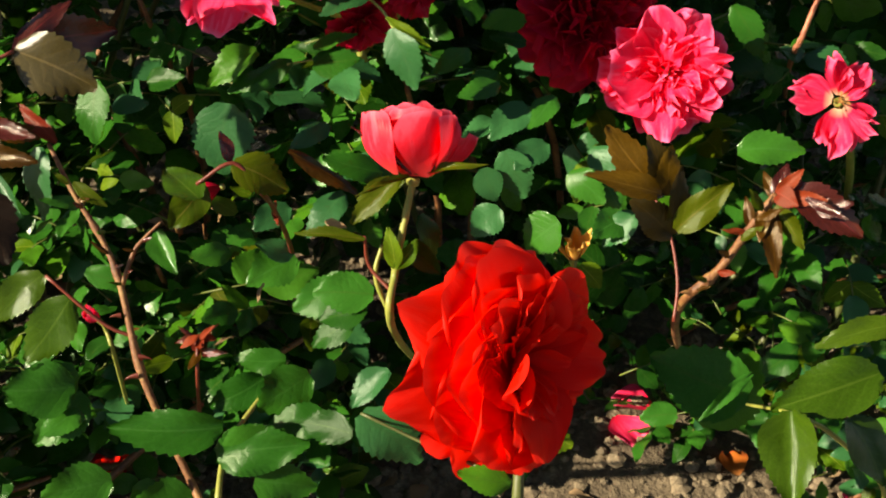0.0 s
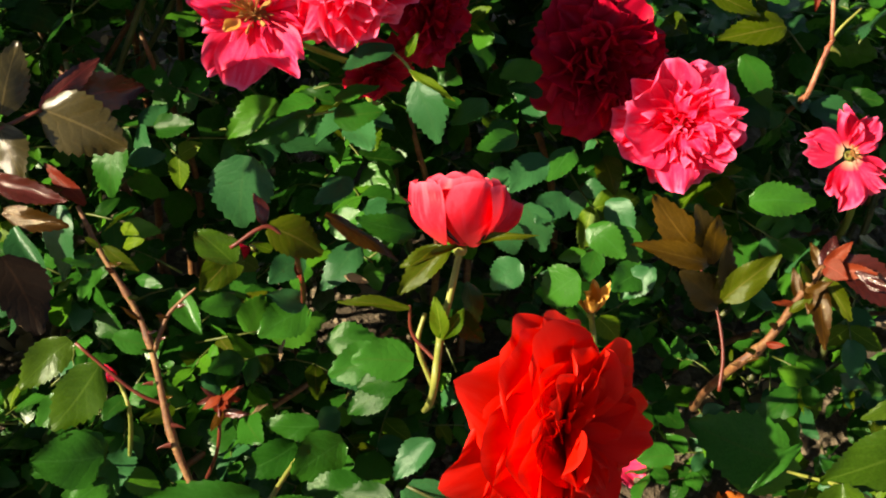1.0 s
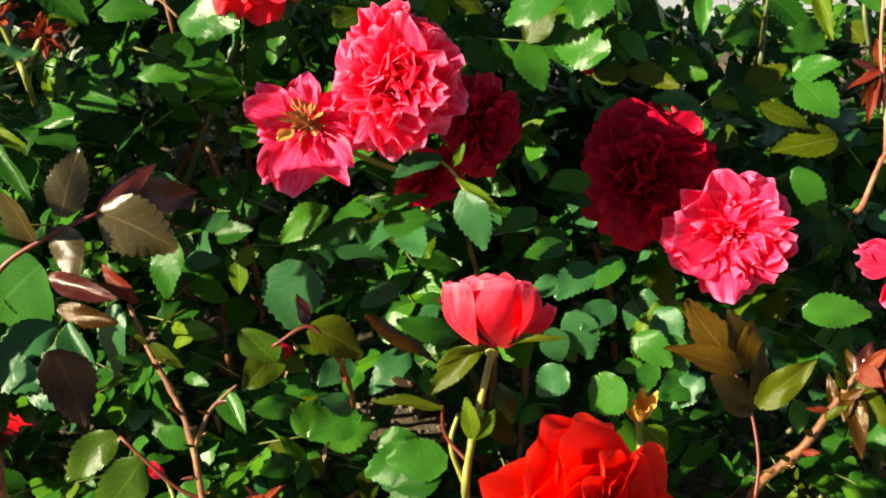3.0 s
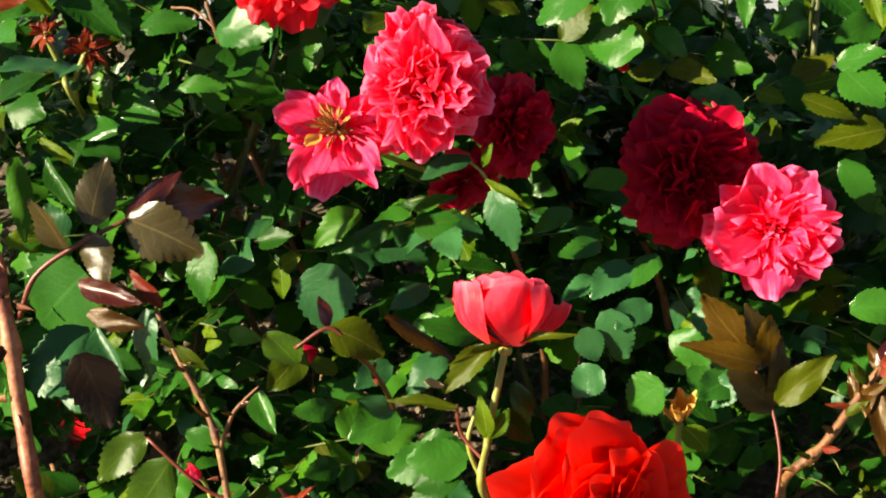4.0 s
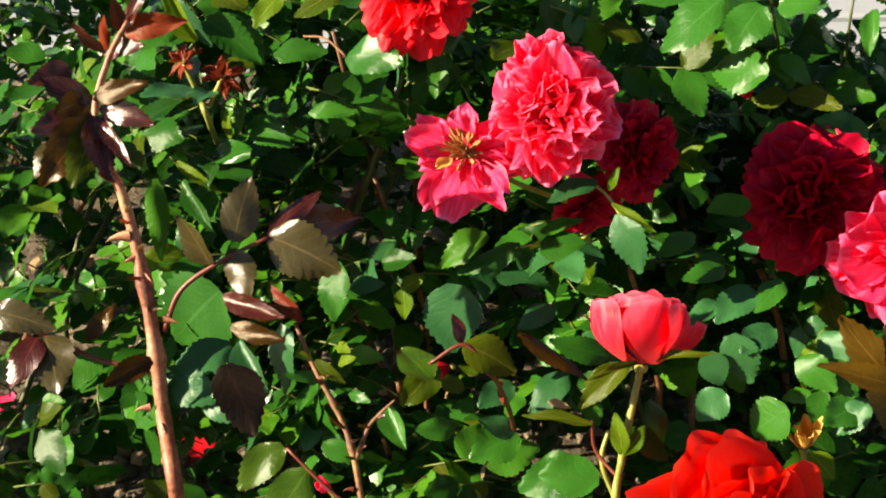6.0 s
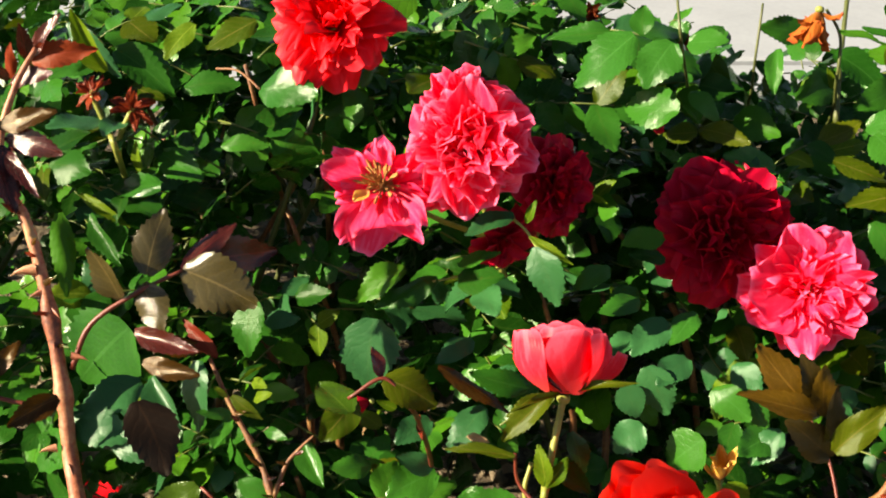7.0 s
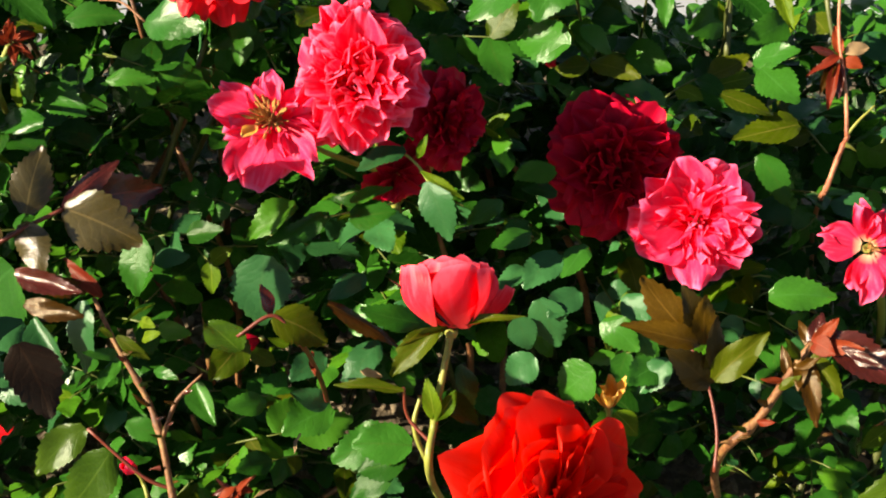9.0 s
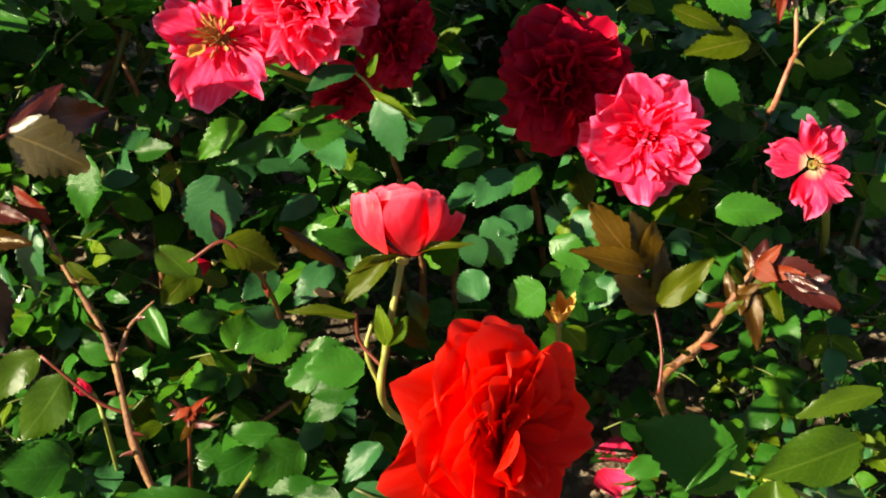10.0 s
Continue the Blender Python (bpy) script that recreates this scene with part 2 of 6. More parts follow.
m_petiole = rough_material("petiole_red", [(0.3, (0.085, 0.012, 0.007)), (0.7, (0.18, 0.034, 0.016))], 80, 0.45, 0.3, 0.0006)
m_soil = rough_material("soil", [(0.30, (0.040, 0.029, 0.017)), (0.5, (0.10, 0.077, 0.046)), (0.70, (0.29, 0.235, 0.150))], 14, 0.95, 1.0, 0.012, 8.0)
m_clod = rough_material("clod", [(0.3, (0.05, 0.037, 0.022)), (0.70, (0.30, 0.24, 0.15))], 60, 0.95, 1.0, 0.004)
m_concrete = rough_material("concrete", [(0.3, (0.250, 0.280, 0.308)), (0.7, (0.322, 0.358, 0.390))], 5, 0.85, 0.3, 0.003, 18.0)

# ---- builders ----


def mesh_from(name, verts, faces, mats, uvs=None, smooth=True):
    me = bpy.data.meshes.new(name)
    me.from_pydata([tuple(v) for v in verts], [], [tuple(f) for f in faces])
    for m in mats if isinstance(mats, (list, tuple)) else [mats]:
        me.materials.append(m)
    if uvs is not None:
        lay = me.uv_layers.new(name="UVMap")
        idx = np.empty(len(me.loops), dtype=np.int32)
        me.loops.foreach_get("vertex_index", idx)
        lay.data.foreach_set("uv", np.asarray(uvs, dtype=np.float32)[idx].ravel())
    if smooth:
        me.polygons.foreach_set("use_smooth", [True] * len(me.polygons))
    me.update()
    return me


def under(name, me, parent, m=None, label="", kind=""):
    ob = new(name, me)
    ob.parent = parent
    if m is not None:
        ob.matrix_basis = m
    return tagged(ob, label, kind=kind)


def thing(name, at, label, category, group=""):
    ob = new(name)
    ob.empty_display_size = 0.05
    ob.location = at
    return tagged(ob, label, category, group)


def grid_faces(rows, cols):
    return [(r * cols + c, r * cols + c + 1, (r + 1) * cols + c + 1, (r + 1) * cols + c) for r in range(rows - 1) for c in range(cols - 1)]


def leaf_shape(rows, cols, wide, fold, droop, twist, seed, tooth=0.90):
    """A toothed rose leaflet: base at the origin, tip at y = 1, upper side up."""
    rng = random.Random(seed)
    verts, uvs = [], []
    lean = rng.uniform(-0.10, 0.10)
    for r in range(rows):
        v = r / (rows - 1)
        half = wide * (0.35 * math.sin(math.pi * min(1, v * 0.97 + 0.03) ** 0.80) ** 0.62 + 0.65 * math.sin(math.pi * min(1, v * 0.97 + 0.03) ** 0.74) ** 0.95)
        half = max(half, 0.004)
        if 0 < r < rows - 1:
            half *= 1.0 if r % 2 else tooth
        for c in range(cols):
            u = 2 * c / (cols - 1) - 1
            wav = 0.034 * math.sin(9 * v + 3 * u + seed)
            x = u * half + lean * math.sin(math.pi * v) * 0.5
            y = v + (0.034 if r % 2 and abs(u) == 1 else 0)
            z = fold * abs(u) * half - droop * v * v + wav * abs(u) + twist * u * half * v - 0.10 * abs(u) ** 3 * half
            verts.append((x, y, z))
            uvs.append((0.5 + 0.5 * u, v))
    return verts, grid_faces(rows, cols), uvs


LEAF_SHAPES = [leaf_shape(21, 5, w, f, d, t, s) for s, (w, f, d, t) in enumerate([(0.34, 0.25, 0.10, 0.1), (0.38, 0.12, 0.22, -0.15), (0.31, 0.45, 0.05, 0.2), (0.36, 0.30, 0.30, -0.3), (0.33, -0.10, 0.18, 0.1), (0.40, 0.18, 0.12, 0.25)])]
LEAF_SHAPES += [leaf_shape(33, 7, w, f, d, t, s + 40, 0.965) for s, (w, f, d, t) in enumerate([(0.33, 0.75, 0.12, 0.08), (0.36, 0.22, 0.22, -0.12)])]
LEAF_SMALL = [leaf_shape(9, 3, w, f, d, t, s + 20) for s, (w, f, d, t) in enumerate([(0.36, 0.25, 0.12, 0.1), (0.40, 0.15, 0.25, -0.2), (0.33, 0.4, 0.08, 0.2), (0.38, 0.05, 0.2, 0.0)])]
leaf_meshes = {}


def leaf_mesh(k, mat):
    key = (k, mat.name)
    if key not in leaf_meshes:
        v, f, u = LEAF_SHAPES[k]
        leaf_meshes[key] = mesh_from("leaf", v, f, mat, u)
    return leaf_meshes[key]


FACING = Vector((-0.35, -0.45, 0.82)).normalized()


def blade_matrix(base, tip, wide, normal):
    """The frame of a leaflet from its base to its tip, its upper side along normal."""
    base, tip = Vector(base), Vector(tip)
    y = (tip - base)
    long = y.length
    y.normalize()
    x = y.cross(Vector(normal))
    if x.length < 1e-3:
        x = y.orthogonal()
    x.normalize()
    z = x.cross(y)
    s = wide / 0.665
    return Matrix(((x.x * s, y.x * long, z.x * long, base.x), (x.y * s, y.y * long, z.y * long, base.y), (x.z * s, y.z * long, z.z * long, base.z), (0, 0, 0, 1)))


leaf_rng = random.Random(7)


def lf(plant, base, tip, wide, mat, n=None, k=None, label=""):
    """One leaflet of a plant, from its stalk to its tip."""
    k = leaf_rng.randrange(6) if k is None else k
    nrm = Vector(n).normalized() if n else (FACING + Vector((leaf_rng.uniform(-0.35, 0.35), leaf_rng.uniform(-0.3, 0.3), leaf_rng.uniform(-0.2, 0.3)))).normalized()
    o = plant.location
    return under("leaf", leaf_mesh(k, mat), plant, blade_matrix(Vector(base) - o, Vector(tip) - o, wide, nrm), label)


def smooth_line(points, steps=6):
    """A soft line through the given points."""
    p = [Vector(q) for q in points]
    p = [2 * p[0] - p[1]] + p + [2 * p[-1] - p[-2]]
    out = []
    for i in range(1, len(p) - 2):
        for s in range(steps):
            t = s / steps
            a, b, c, d = p[i - 1], p[i], p[i + 1], p[i + 2]
            out.append(0.5 * ((2 * b) + (c - a) * t + (2 * a - 5 * b + 4 * c - d) * t * t + (3 * b - a - 3 * c + d) * t ** 3))
    out.append(p[-2])
    return out


def tube_data(points, r0, r1, sides=8, knots=()):
    """A tapered stem along points, with swellings at the knots."""
    verts, faces = [], []
    n = len(points)
    side = None
    for i, p in enumerate(points):
        d = (points[min(i + 1, n - 1)] - points[max(i - 1, 0)]).normalized()
        side = d.orthogonal().normalized() if side is None else (side - d * side.dot(d)).normalized()
        other = d.cross(side)
        t = i / (n - 1)
        r = r0 + (r1 - r0) * t
        r *= 1 + sum(0.45 * math.exp(-((t - k) / 0.02) ** 2) for k in knots) + 0.05 * math.sin(i * 1.7)
        for s in range(sides):
            a = 2 * math.pi * s / sides
            verts.append(p + (side * math.cos(a) + other * math.sin(a)) * r)
    for i in range(n - 1):
        for s in range(sides):
            t = (s + 1) % sides
            faces.append((i * sides + s, i * sides + t, (i + 1) * sides + t, (i + 1) * sides + s))
    faces.append(tuple(range(sides))[::-1])
    faces.append(tuple((n - 1) * sides + s for s in range(sides)))
    return verts, faces


def stem(plant, points, r0, r1, mat, name="cane", knots=(), label="", steps=6):
    o = plant.location
    v, f = tube_data([q - o for q in smooth_line(points, steps)], r0, r1, 8, knots)
    return under(name, mesh_from(name, v, f, mat), plant, label=label)


def bracts(plant, points, count, size, mats, seed):
    """Small stipules and torn bud scales along a cane."""
    rng = random.Random(seed)
    line = smooth_line(points, 6)
    for i in range(count):
        at = line[int((0.15 + 0.8 * (i + rng.random() * 0.6) / count) * (len(line) - 2))]
        side = -1 if i % 2 else 1
        way = Vector((side * rng.uniform(0.4, 1.0), rng.uniform(-0.6, 0.1), rng.uniform(0.2, 1.0))).normalized()
        ln = size * rng.uniform(0.6, 1.4)
        lf(plant, at, at + way * ln, ln * rng.uniform(0.25, 0.42), mats[i % len(mats)], (side * -0.3, -0.8, 0.4), rng.choice((0, 2, 4)))


def thorn(plant, at, way, size, mat):
    """A hooked prickle with a broad foot."""
    at, way = Vector(at) - plant.location, Vector(way).normalized()
    down = Vector((0, 0, -1))
    pts = [at - way * size * 0.15, at + way * size * 0.35, at + way * size * 0.75 + down * size * 0.10, at + way * size + down * size * 0.28]
    verts, faces = [], []
    side = way.cross(down).normalized()
    for p, r in zip(pts, (0.34, 0.20, 0.09, 0.01)):
        for s in range(6):
            a = 2 * math.pi * s / 6
            verts.append(p + (side * math.cos(a) * 0.5 + down * math.sin(a)) * r * size)
    for i in range(3):
        for s in range(6):
            faces.append((i * 6 + s, i * 6 + (s + 1) % 6, i * 6 + 6 + (s + 1) % 6, i * 6 + 6 + s))
    return under("thorn", mesh_from("thorn", verts, faces, mat), plant)


def petal_shape(wide, cup, curl, ruffle, point, seed, rows=13, cols=17):
    """A petal: claw at the origin, rim near y = 1, inner side up; the rim rolls back and waves, and narrows to a point."""
    rng = random.Random(seed)
    p1, p2, p3 = rng.uniform(0, 6), rng.uniform(0, 6), rng.uniform(0, 6)
    skew = rng.uniform(-0.12, 0.12)
    pinch = min(0.45, 0.9 * point)
    verts, uvs = [], []
    for r in range(rows):
        v = r / (rows - 1)
        for c in range(cols):
            u = 2 * c / (cols - 1) - 1
            half = wide * (0.14 + 0.86 * math.sin(min(1.0, v * 1.3) * math.pi / 2) ** 0.9) * math.sqrt(1 - 0.52 * (max(0, v - 0.62) / 0.38) ** 2)
            rim = 1 - 0.16 * abs(u) ** 2.6 - 0.03 * math.exp(-(u / 0.22) ** 2) + 0.5 * point * max(0, 1 - abs(u) * 1.8) + ruffle * (0.30 * math.sin(5 * u + p1) + 0.16 * math.sin(9 * u + p3)) * v
            y = v * rim
            late = max(0.0, (v - 0.45) / 0.55)
            half *= 1 - pinch * late ** 1.6
            x = u * half * (1 - 0.12 * max(0, v - 0.6) * abs(u)) + skew * v * v
            z = cup * (u * u) * half * (0.4 + 0.6 * v) - cup * 0.12 * math.sin(math.pi * v)
            z -= curl * max(0, v - 0.45) ** 2 * 2.6 + pinch * 0.5 * u * u * late * half
            z += ruffle * v * v * (math.sin(3.2 * u + p2) + 0.60 * math.sin(6.5 * u + p3) * v + 0.22 * math.sin(9.5 * u + p1) * v * v)
            verts.append((x, y, z))
            uvs.append((0.5 + 0.5 * u, v))
    return verts, grid_faces(rows, cols), uvs


def frame_to(axis):
    """A turn that takes z to axis."""
    return Vector(axis).normalized().to_track_quat("Z", "Y").to_matrix().to_4x4()


def calyx_mesh(size, mat):
    verts, faces = [], []
    prof = [(-0.34, 0.05), (-0.30, 0.15), (-0.18, 0.21), (-0.06, 0.19), (-0.06, 0.13), (-0.16, 0.06)]
    for z, r in prof:
        for s in range(12):
            a = 2 * math.pi * s / 12
            verts.append((r * size * math.cos(a), r * size * math.sin(a), z * size))
    for i in range(len(prof) - 1):
        for s in range(12):
            faces.append((i * 12 + s, i * 12 + (s + 1) % 12, i * 12 + 12 + (s + 1) % 12, i * 12 + 12 + s))
    faces.append(tuple(range(12))[::-1])
    faces.append(tuple((len(prof) - 1) * 12 + s for s in range(12)))
    return mesh_from("bloom", verts, faces, mat)


def bloom(plant, at, axis, radius, mat, layers, seed, ruffle=0.06, label="", spin=0.0, squash=1.0, roll=0.28):
    """A rose head. Each layer: count, length, tilt from the axis, spread of tilt, width, cup, curl, tip point."""
    rng = random.Random(seed)
    head = under("bloom", calyx_mesh(radius * 0.62, m_cane_green), plant, Matrix.Translation(Vector(at) - plant.location) @ frame_to(axis), label)
    turn = spin
    for ln, (count, length, tilt, spread, wide, cup, curl, point) in enumerate(layers):
        shapes = [mesh_from("petal", *(lambda q: (q[0], q[1], mat, q[2]))(petal_shape(wide, cup * rng.uniform(0.7, 1.2), curl * rng.uniform(0.6, 1.4), ruffle * (0.65 + 0.22 * ln) * rng.uniform(0.6, 1.5), point * rng.uniform(0.2, 1.5), seed * 31 + ln * 7 + q))) for q in range(4 if count > 3 else count)]
        for i in range(count):
            turn += 2.39996 if count > 7 else 2 * math.pi / count + rng.uniform(-0.25, 0.25)
            th = radians(tilt + rng.uniform(-spread, spread))
            rad = Vector((math.cos(turn), math.sin(turn) * squash, 0)).normalized()
            y = rad * math.sin(th) + Vector((0, 0, math.cos(th)))
            z = -rad * math.cos(th) + Vector((0, 0, math.sin(th)))
            x = y.cross(z)
            rl = rng.uniform(-1, 1) * roll * min(1.0, 0.3 + 0.25 * ln)
            x, z = x * math.cos(rl) + z * math.sin(rl), z * math.cos(rl) - x * math.sin(rl)
            s = radius * length * rng.uniform(0.78, 1.08)
            foot = rad * radius * (0.05 + 0.05 * math.sin(th)) + Vector((0, 0, -0.05 * radius * math.sin(th)))
            m = Matrix.Translation(foot) @ Matrix(((x.x * s, y.x * s, z.x * s, 0), (x.y * s, y.y * s, z.y * s, 0), (x.z * s, y.z * s, z.z * s, 0), (0, 0, 0, 1)))
            under("petal", shapes[i % len(shapes)], head, m)
        turn += 0.7
    return head


def single_petals(head, radius, mat, petals, ruffle=0.05, base=0.16):
    """Petals one by one on a flower head: compass turn, tilt from the axis, length, width, cup, curl and tip point."""
    for n, (az, tilt, length, wide, cup, curl, point) in enumerate(petals):
        a, th = radians(az), radians(tilt)
        rad = Vector((math.cos(a), math.sin(a), 0))
        y = rad * math.sin(th) + Vector((0, 0, math.cos(th)))
        z = -rad * math.cos(th) + Vector((0, 0, math.sin(th)))
        x, s = y.cross(z), radius * length
        v, f, u = petal_shape(wide, cup, curl, ruffle * (1 + 0.5 * (n % 3)), point, 300 + n)
        foot = rad * radius * base * (1 if tilt > 20 else 0.4)
        under("petal", mesh_from("petal", v, f, mat, u), head, Matrix.Translation(foot) @ Matrix(((x.x * s, y.x * s, z.x * s, 0), (x.y * s, y.y * s, z.y * s, 0), (x.z * s, y.z * s, z.z * s, 0), (0, 0, 0, 1))))


def cup_bud(plant, at, axis, radius, mat, petals, label="", ruffle=0.05, base=0.16):
    """A bud or loose flower made of single petals."""
    turn = Vector((0, 0, 1)).rotation_difference(Vector(axis)).to_matrix().to_4x4()
    head = under("bloom", calyx_mesh(radius * 0.55, m_cane_green), plant, Matrix.Translation(Vector(at) - plant.location) @ turn, label)
    single_petals(head, radius, mat, petals, ruffle, base)
    return head


def stamens(head, radius, count, seed):
    """Fine filaments with anthers in an open heart, one tuft."""
    rng = random.Random(seed)
    verts, faces = [], []
    for _ in range(count):
        a, t = rng.uniform(0, 2 * math.pi), radians(rng.uniform(5, 55))
        d = Vector((math.cos(a) * math.sin(t), math.sin(a) * math.sin(t), math.cos(t)))
        tip = d * radius * rng.uniform(0.7, 1.1)
        pts = [d * radius * 0.1, (d * 0.6 + Vector((0, 0, 0.08))) * radius, tip, tip + d * radius * 0.12]
        side = d.orthogonal().normalized()
        oth = d.cross(side)
        k = len(verts)
        for p, r in zip(pts, (0.02, 0.02, 0.06, 0.035)):
            for s in range(4):
                verts.append(p + (side * math.cos(s * 1.571) + oth * math.sin(s * 1.571)) * r * radius)
        for i in range(3):
            for s in range(4):
                faces.append((k + i * 4 + s, k + i * 4 + (s + 1) % 4, k + i * 4 + 4 + (s + 1) % 4, k + i * 4 + 4 + s))
    return under("stamen_tuft", mesh_from("stamen_tuft", verts, faces, m_stamen), head, label="ochre stamens", kind="stuff")


def sepal(plant, base, tip, wide, mat, n):
    o = plant.location
    v, f, u = petal_shape(0.2, 0.5, 0.3, 0.02, 0.3, 5, 9, 5)
    return under("sepal", mesh_from("sepal", v, f, mat, u), plant, blade_matrix(Vector(base) - o, Vector(tip) - o, wide, n))

# ---- ground: one sheet of garden soil that reaches the horizon ----


def soil_height(x, y):
    near = max(0, min(1, (1.1 - abs(x)) / 0.3)) * max(0, min(1, (y - 0.1) / 0.2)) * max(0, min(1, (1.75 - y) / 0.2))
    h = 0.022 * noise.noise((x * 6, y * 6, 1.0)) + 0.012 * noise.noise((x * 17, y * 17, 4.0)) + 0.006 * noise.noise((x * 48, y * 48, 9.0))
    return h * near - 0.004


def steps(inner, fine, outer):
    vals = list(np.arange(inner[0], inner[1] + 1e-6, fine))
    lo, hi, w = vals[0], vals[-1], fine
    left, right = [], []
    while hi < outer:
        w *= 1.7
        lo, hi = lo - w, hi + w
        left.append(lo)
        right.append(hi)
    return left[::-1] + vals + right


def build_ground():
    xs, ys = steps((-1.1, 1.2), 0.02, 300), steps((0.1, 1.75), 0.02, 300)
    verts = [(x, y, soil_height(x, y)) for y in ys for x in xs]
    ground = new("ground", mesh_from("ground", verts, grid_faces(len(ys), len(xs)), m_soil))
    tagged(ground, "dry brown garden soil between the rose shrubs", "soil", kind="structure")


build_ground()


def build_pavement():
    """A pale concrete path behind the bed, with a low kerb along it."""
    rng = random.Random(4)
    pav = tagged(new("pavement"), "pale sunlit concrete path behind the rose bed", "pavement", kind="structure")
    pav.location = (0, PATH_EDGE, 0)

    def slab(w, d, h):
        bm = bmesh.new()
        bmesh.ops.create_cube(bm, size=1)
        bmesh.ops.scale(bm, vec=(w, d, h), verts=bm.verts)
        bmesh.ops.bevel(bm, geom=bm.edges[:], offset=0.006, segments=1, affect="EDGES")
        me = bpy.data.meshes.new("slab")
        bm.to_mesh(me)
        bm.free()
        me.materials.append(m_concrete)
        return me

    kerb, tile = slab(0.994, 0.10, 0.08), slab(1.196, 1.196, 0.05)
    for i in range(-5, 6):
        under("kerb", kerb, pav, pose(i + 0.31, 0.05, 0.0 + rng.uniform(-0.003, 0.003)))
    for j in range(3):
        for i in range(-5, 6):
            under("slab", tile, pav, pose(i * 1.2 + 0.35, 0.71 + j * 1.2, 0.02 + rng.uniform(-0.002, 0.002)))


PATH_EDGE = 1.80
build_pavement()


def lumps(name, count, area, size, mat, label, seed):
    """Loose lumps strewn over the soil."""
    rng = random.Random(seed)
    verts, faces = [], []
    base = bmesh.new()
    bmesh.ops.create_icosphere(base, subdivisions=1, radius=1)
    bv, bf = [v.co.copy() for v in base.verts], [[v.index for v in f.verts] for f in base.faces]
    base.free()
    for _ in range(count):
        x, y = rng.uniform(*area[0]), rng.uniform(*area[1])
        s = rng.uniform(*size) * rng.choice((0.6, 0.8, 1.0, 1.4))
        k, ph = len(verts), rng.uniform(0, 90)
        z = soil_height(x, y) + s * 0.25
        for v in bv:
            r = s * (1 + 0.45 * noise.noise(v * 1.7 + Vector((ph, 0, 0))))
            verts.append((x + v.x * r, y + v.y * r, z + v.z * r * 0.7))
        faces += [[i + k for i in f] for f in bf]
    ob = new(name, mesh_from(name, verts, faces, mat, smooth=False))
    tagged(ob, label, "soil", kind="stuff")


lumps("soil_clods", 5200, ((-0.5, 0.7), (0.35, 1.1)), (0.0022, 0.0068), m_clod, "loose crumbly clods lying on the soil", 11)


def litter(count, seed):
    """Curled dry leaves lying on the soil."""
    rng = random.Random(seed)
    verts, faces, uvs = [], [], []
    for _ in range(count):
        x, y = rng.uniform(-0.7, 0.8), rng.uniform(0.3, 1.4)
        v0, f0, u0 = LEAF_SMALL[rng.randrange(4)]
        a, s = rng.uniform(0, 6.28), rng.uniform(0.014, 0.028)
        m = Matrix.Translation((x, y, soil_height(x, y) + 0.006)) @ Euler((rng.uniform(-0.5, 0.5), rng.uniform(-0.6, 0.6), a)).to_matrix().to_4x4() @ Matrix.Diagonal((s, s, s * 1.6, 1))
        k = len(verts)
        verts += [m @ Vector(v) for v in v0]
        faces += [[i + k for i in f] for f in f0]
        uvs += u0
    ob = new("leaf_litter", mesh_from("leaf_litter", verts, faces, m_litter, uvs))
    tagged(ob, "dry brown fallen leaves on the soil", "leaves", kind="stuff")


m_litter = leaf_material("litter", [(0.0, (0.16, 0.10, 0.05)), (0.6, (0.36, 0.25, 0.14)), (1.0, (0.50, 0.30, 0.16))], joined=True, rough=0.7, share=0.1, vein=(0.3, 0.2, 0.1))
litter(420, 5)

# ---- rose shrubs that fill the bed ----
m_stalk = rough_material("stalk_green", [(0.3, (0.05, 0.08, 0.012)), (0.7, (0.13, 0.17, 0.03))], 80, 0.5, 0.3, 0.0006)


def bare(x, y):
    """Nought over the bare patch of soil in front and a strip cleared to let sun onto it, one away from them."""
    d = min(math.hypot((x - 0.17) / 0.22, (y - 0.580) / 0.075), math.hypot((x + 0.01) / 0.14, (y - 0.525) / 0.06))
    return max(0.0, min(1.0, (d - 0.75) / 0.35))


def crown_top(x, y):
    """The height of the shrubs' upper face: a slope that rises from the front, then falls to the path."""
    front = 1.70 * y - 0.83 - 0.10 * max(0, min(1, (x + 0.05) / 0.15)) + 0.04 * noise.noise((x * 5, y * 3, 7.0))
    top = 0.43 + 0.05 * noise.noise((x * 4, y * 4, 2.0)) - 0.07 * max(0, min(1, (x - 0.1) / 0.12))
    open_side = max(0, min(1, (x / max(y, 0.3) - 0.15) / 0.07))
    back = 0.80 - 0.37 * y - 0.090 * open_side + (0.09 - 0.03 * open_side) * noise.noise((x * 7, y * 7, 5.0))
    # hump added to the shrub tops to shade the hollow behind the crimson rose
    hump = 0.07 * math.exp(-((x - 0.01) / 0.07) ** 2 - ((y - 0.84) / 0.10) ** 2)
    return (min(front, top, back) + hump) * bare(x, y)


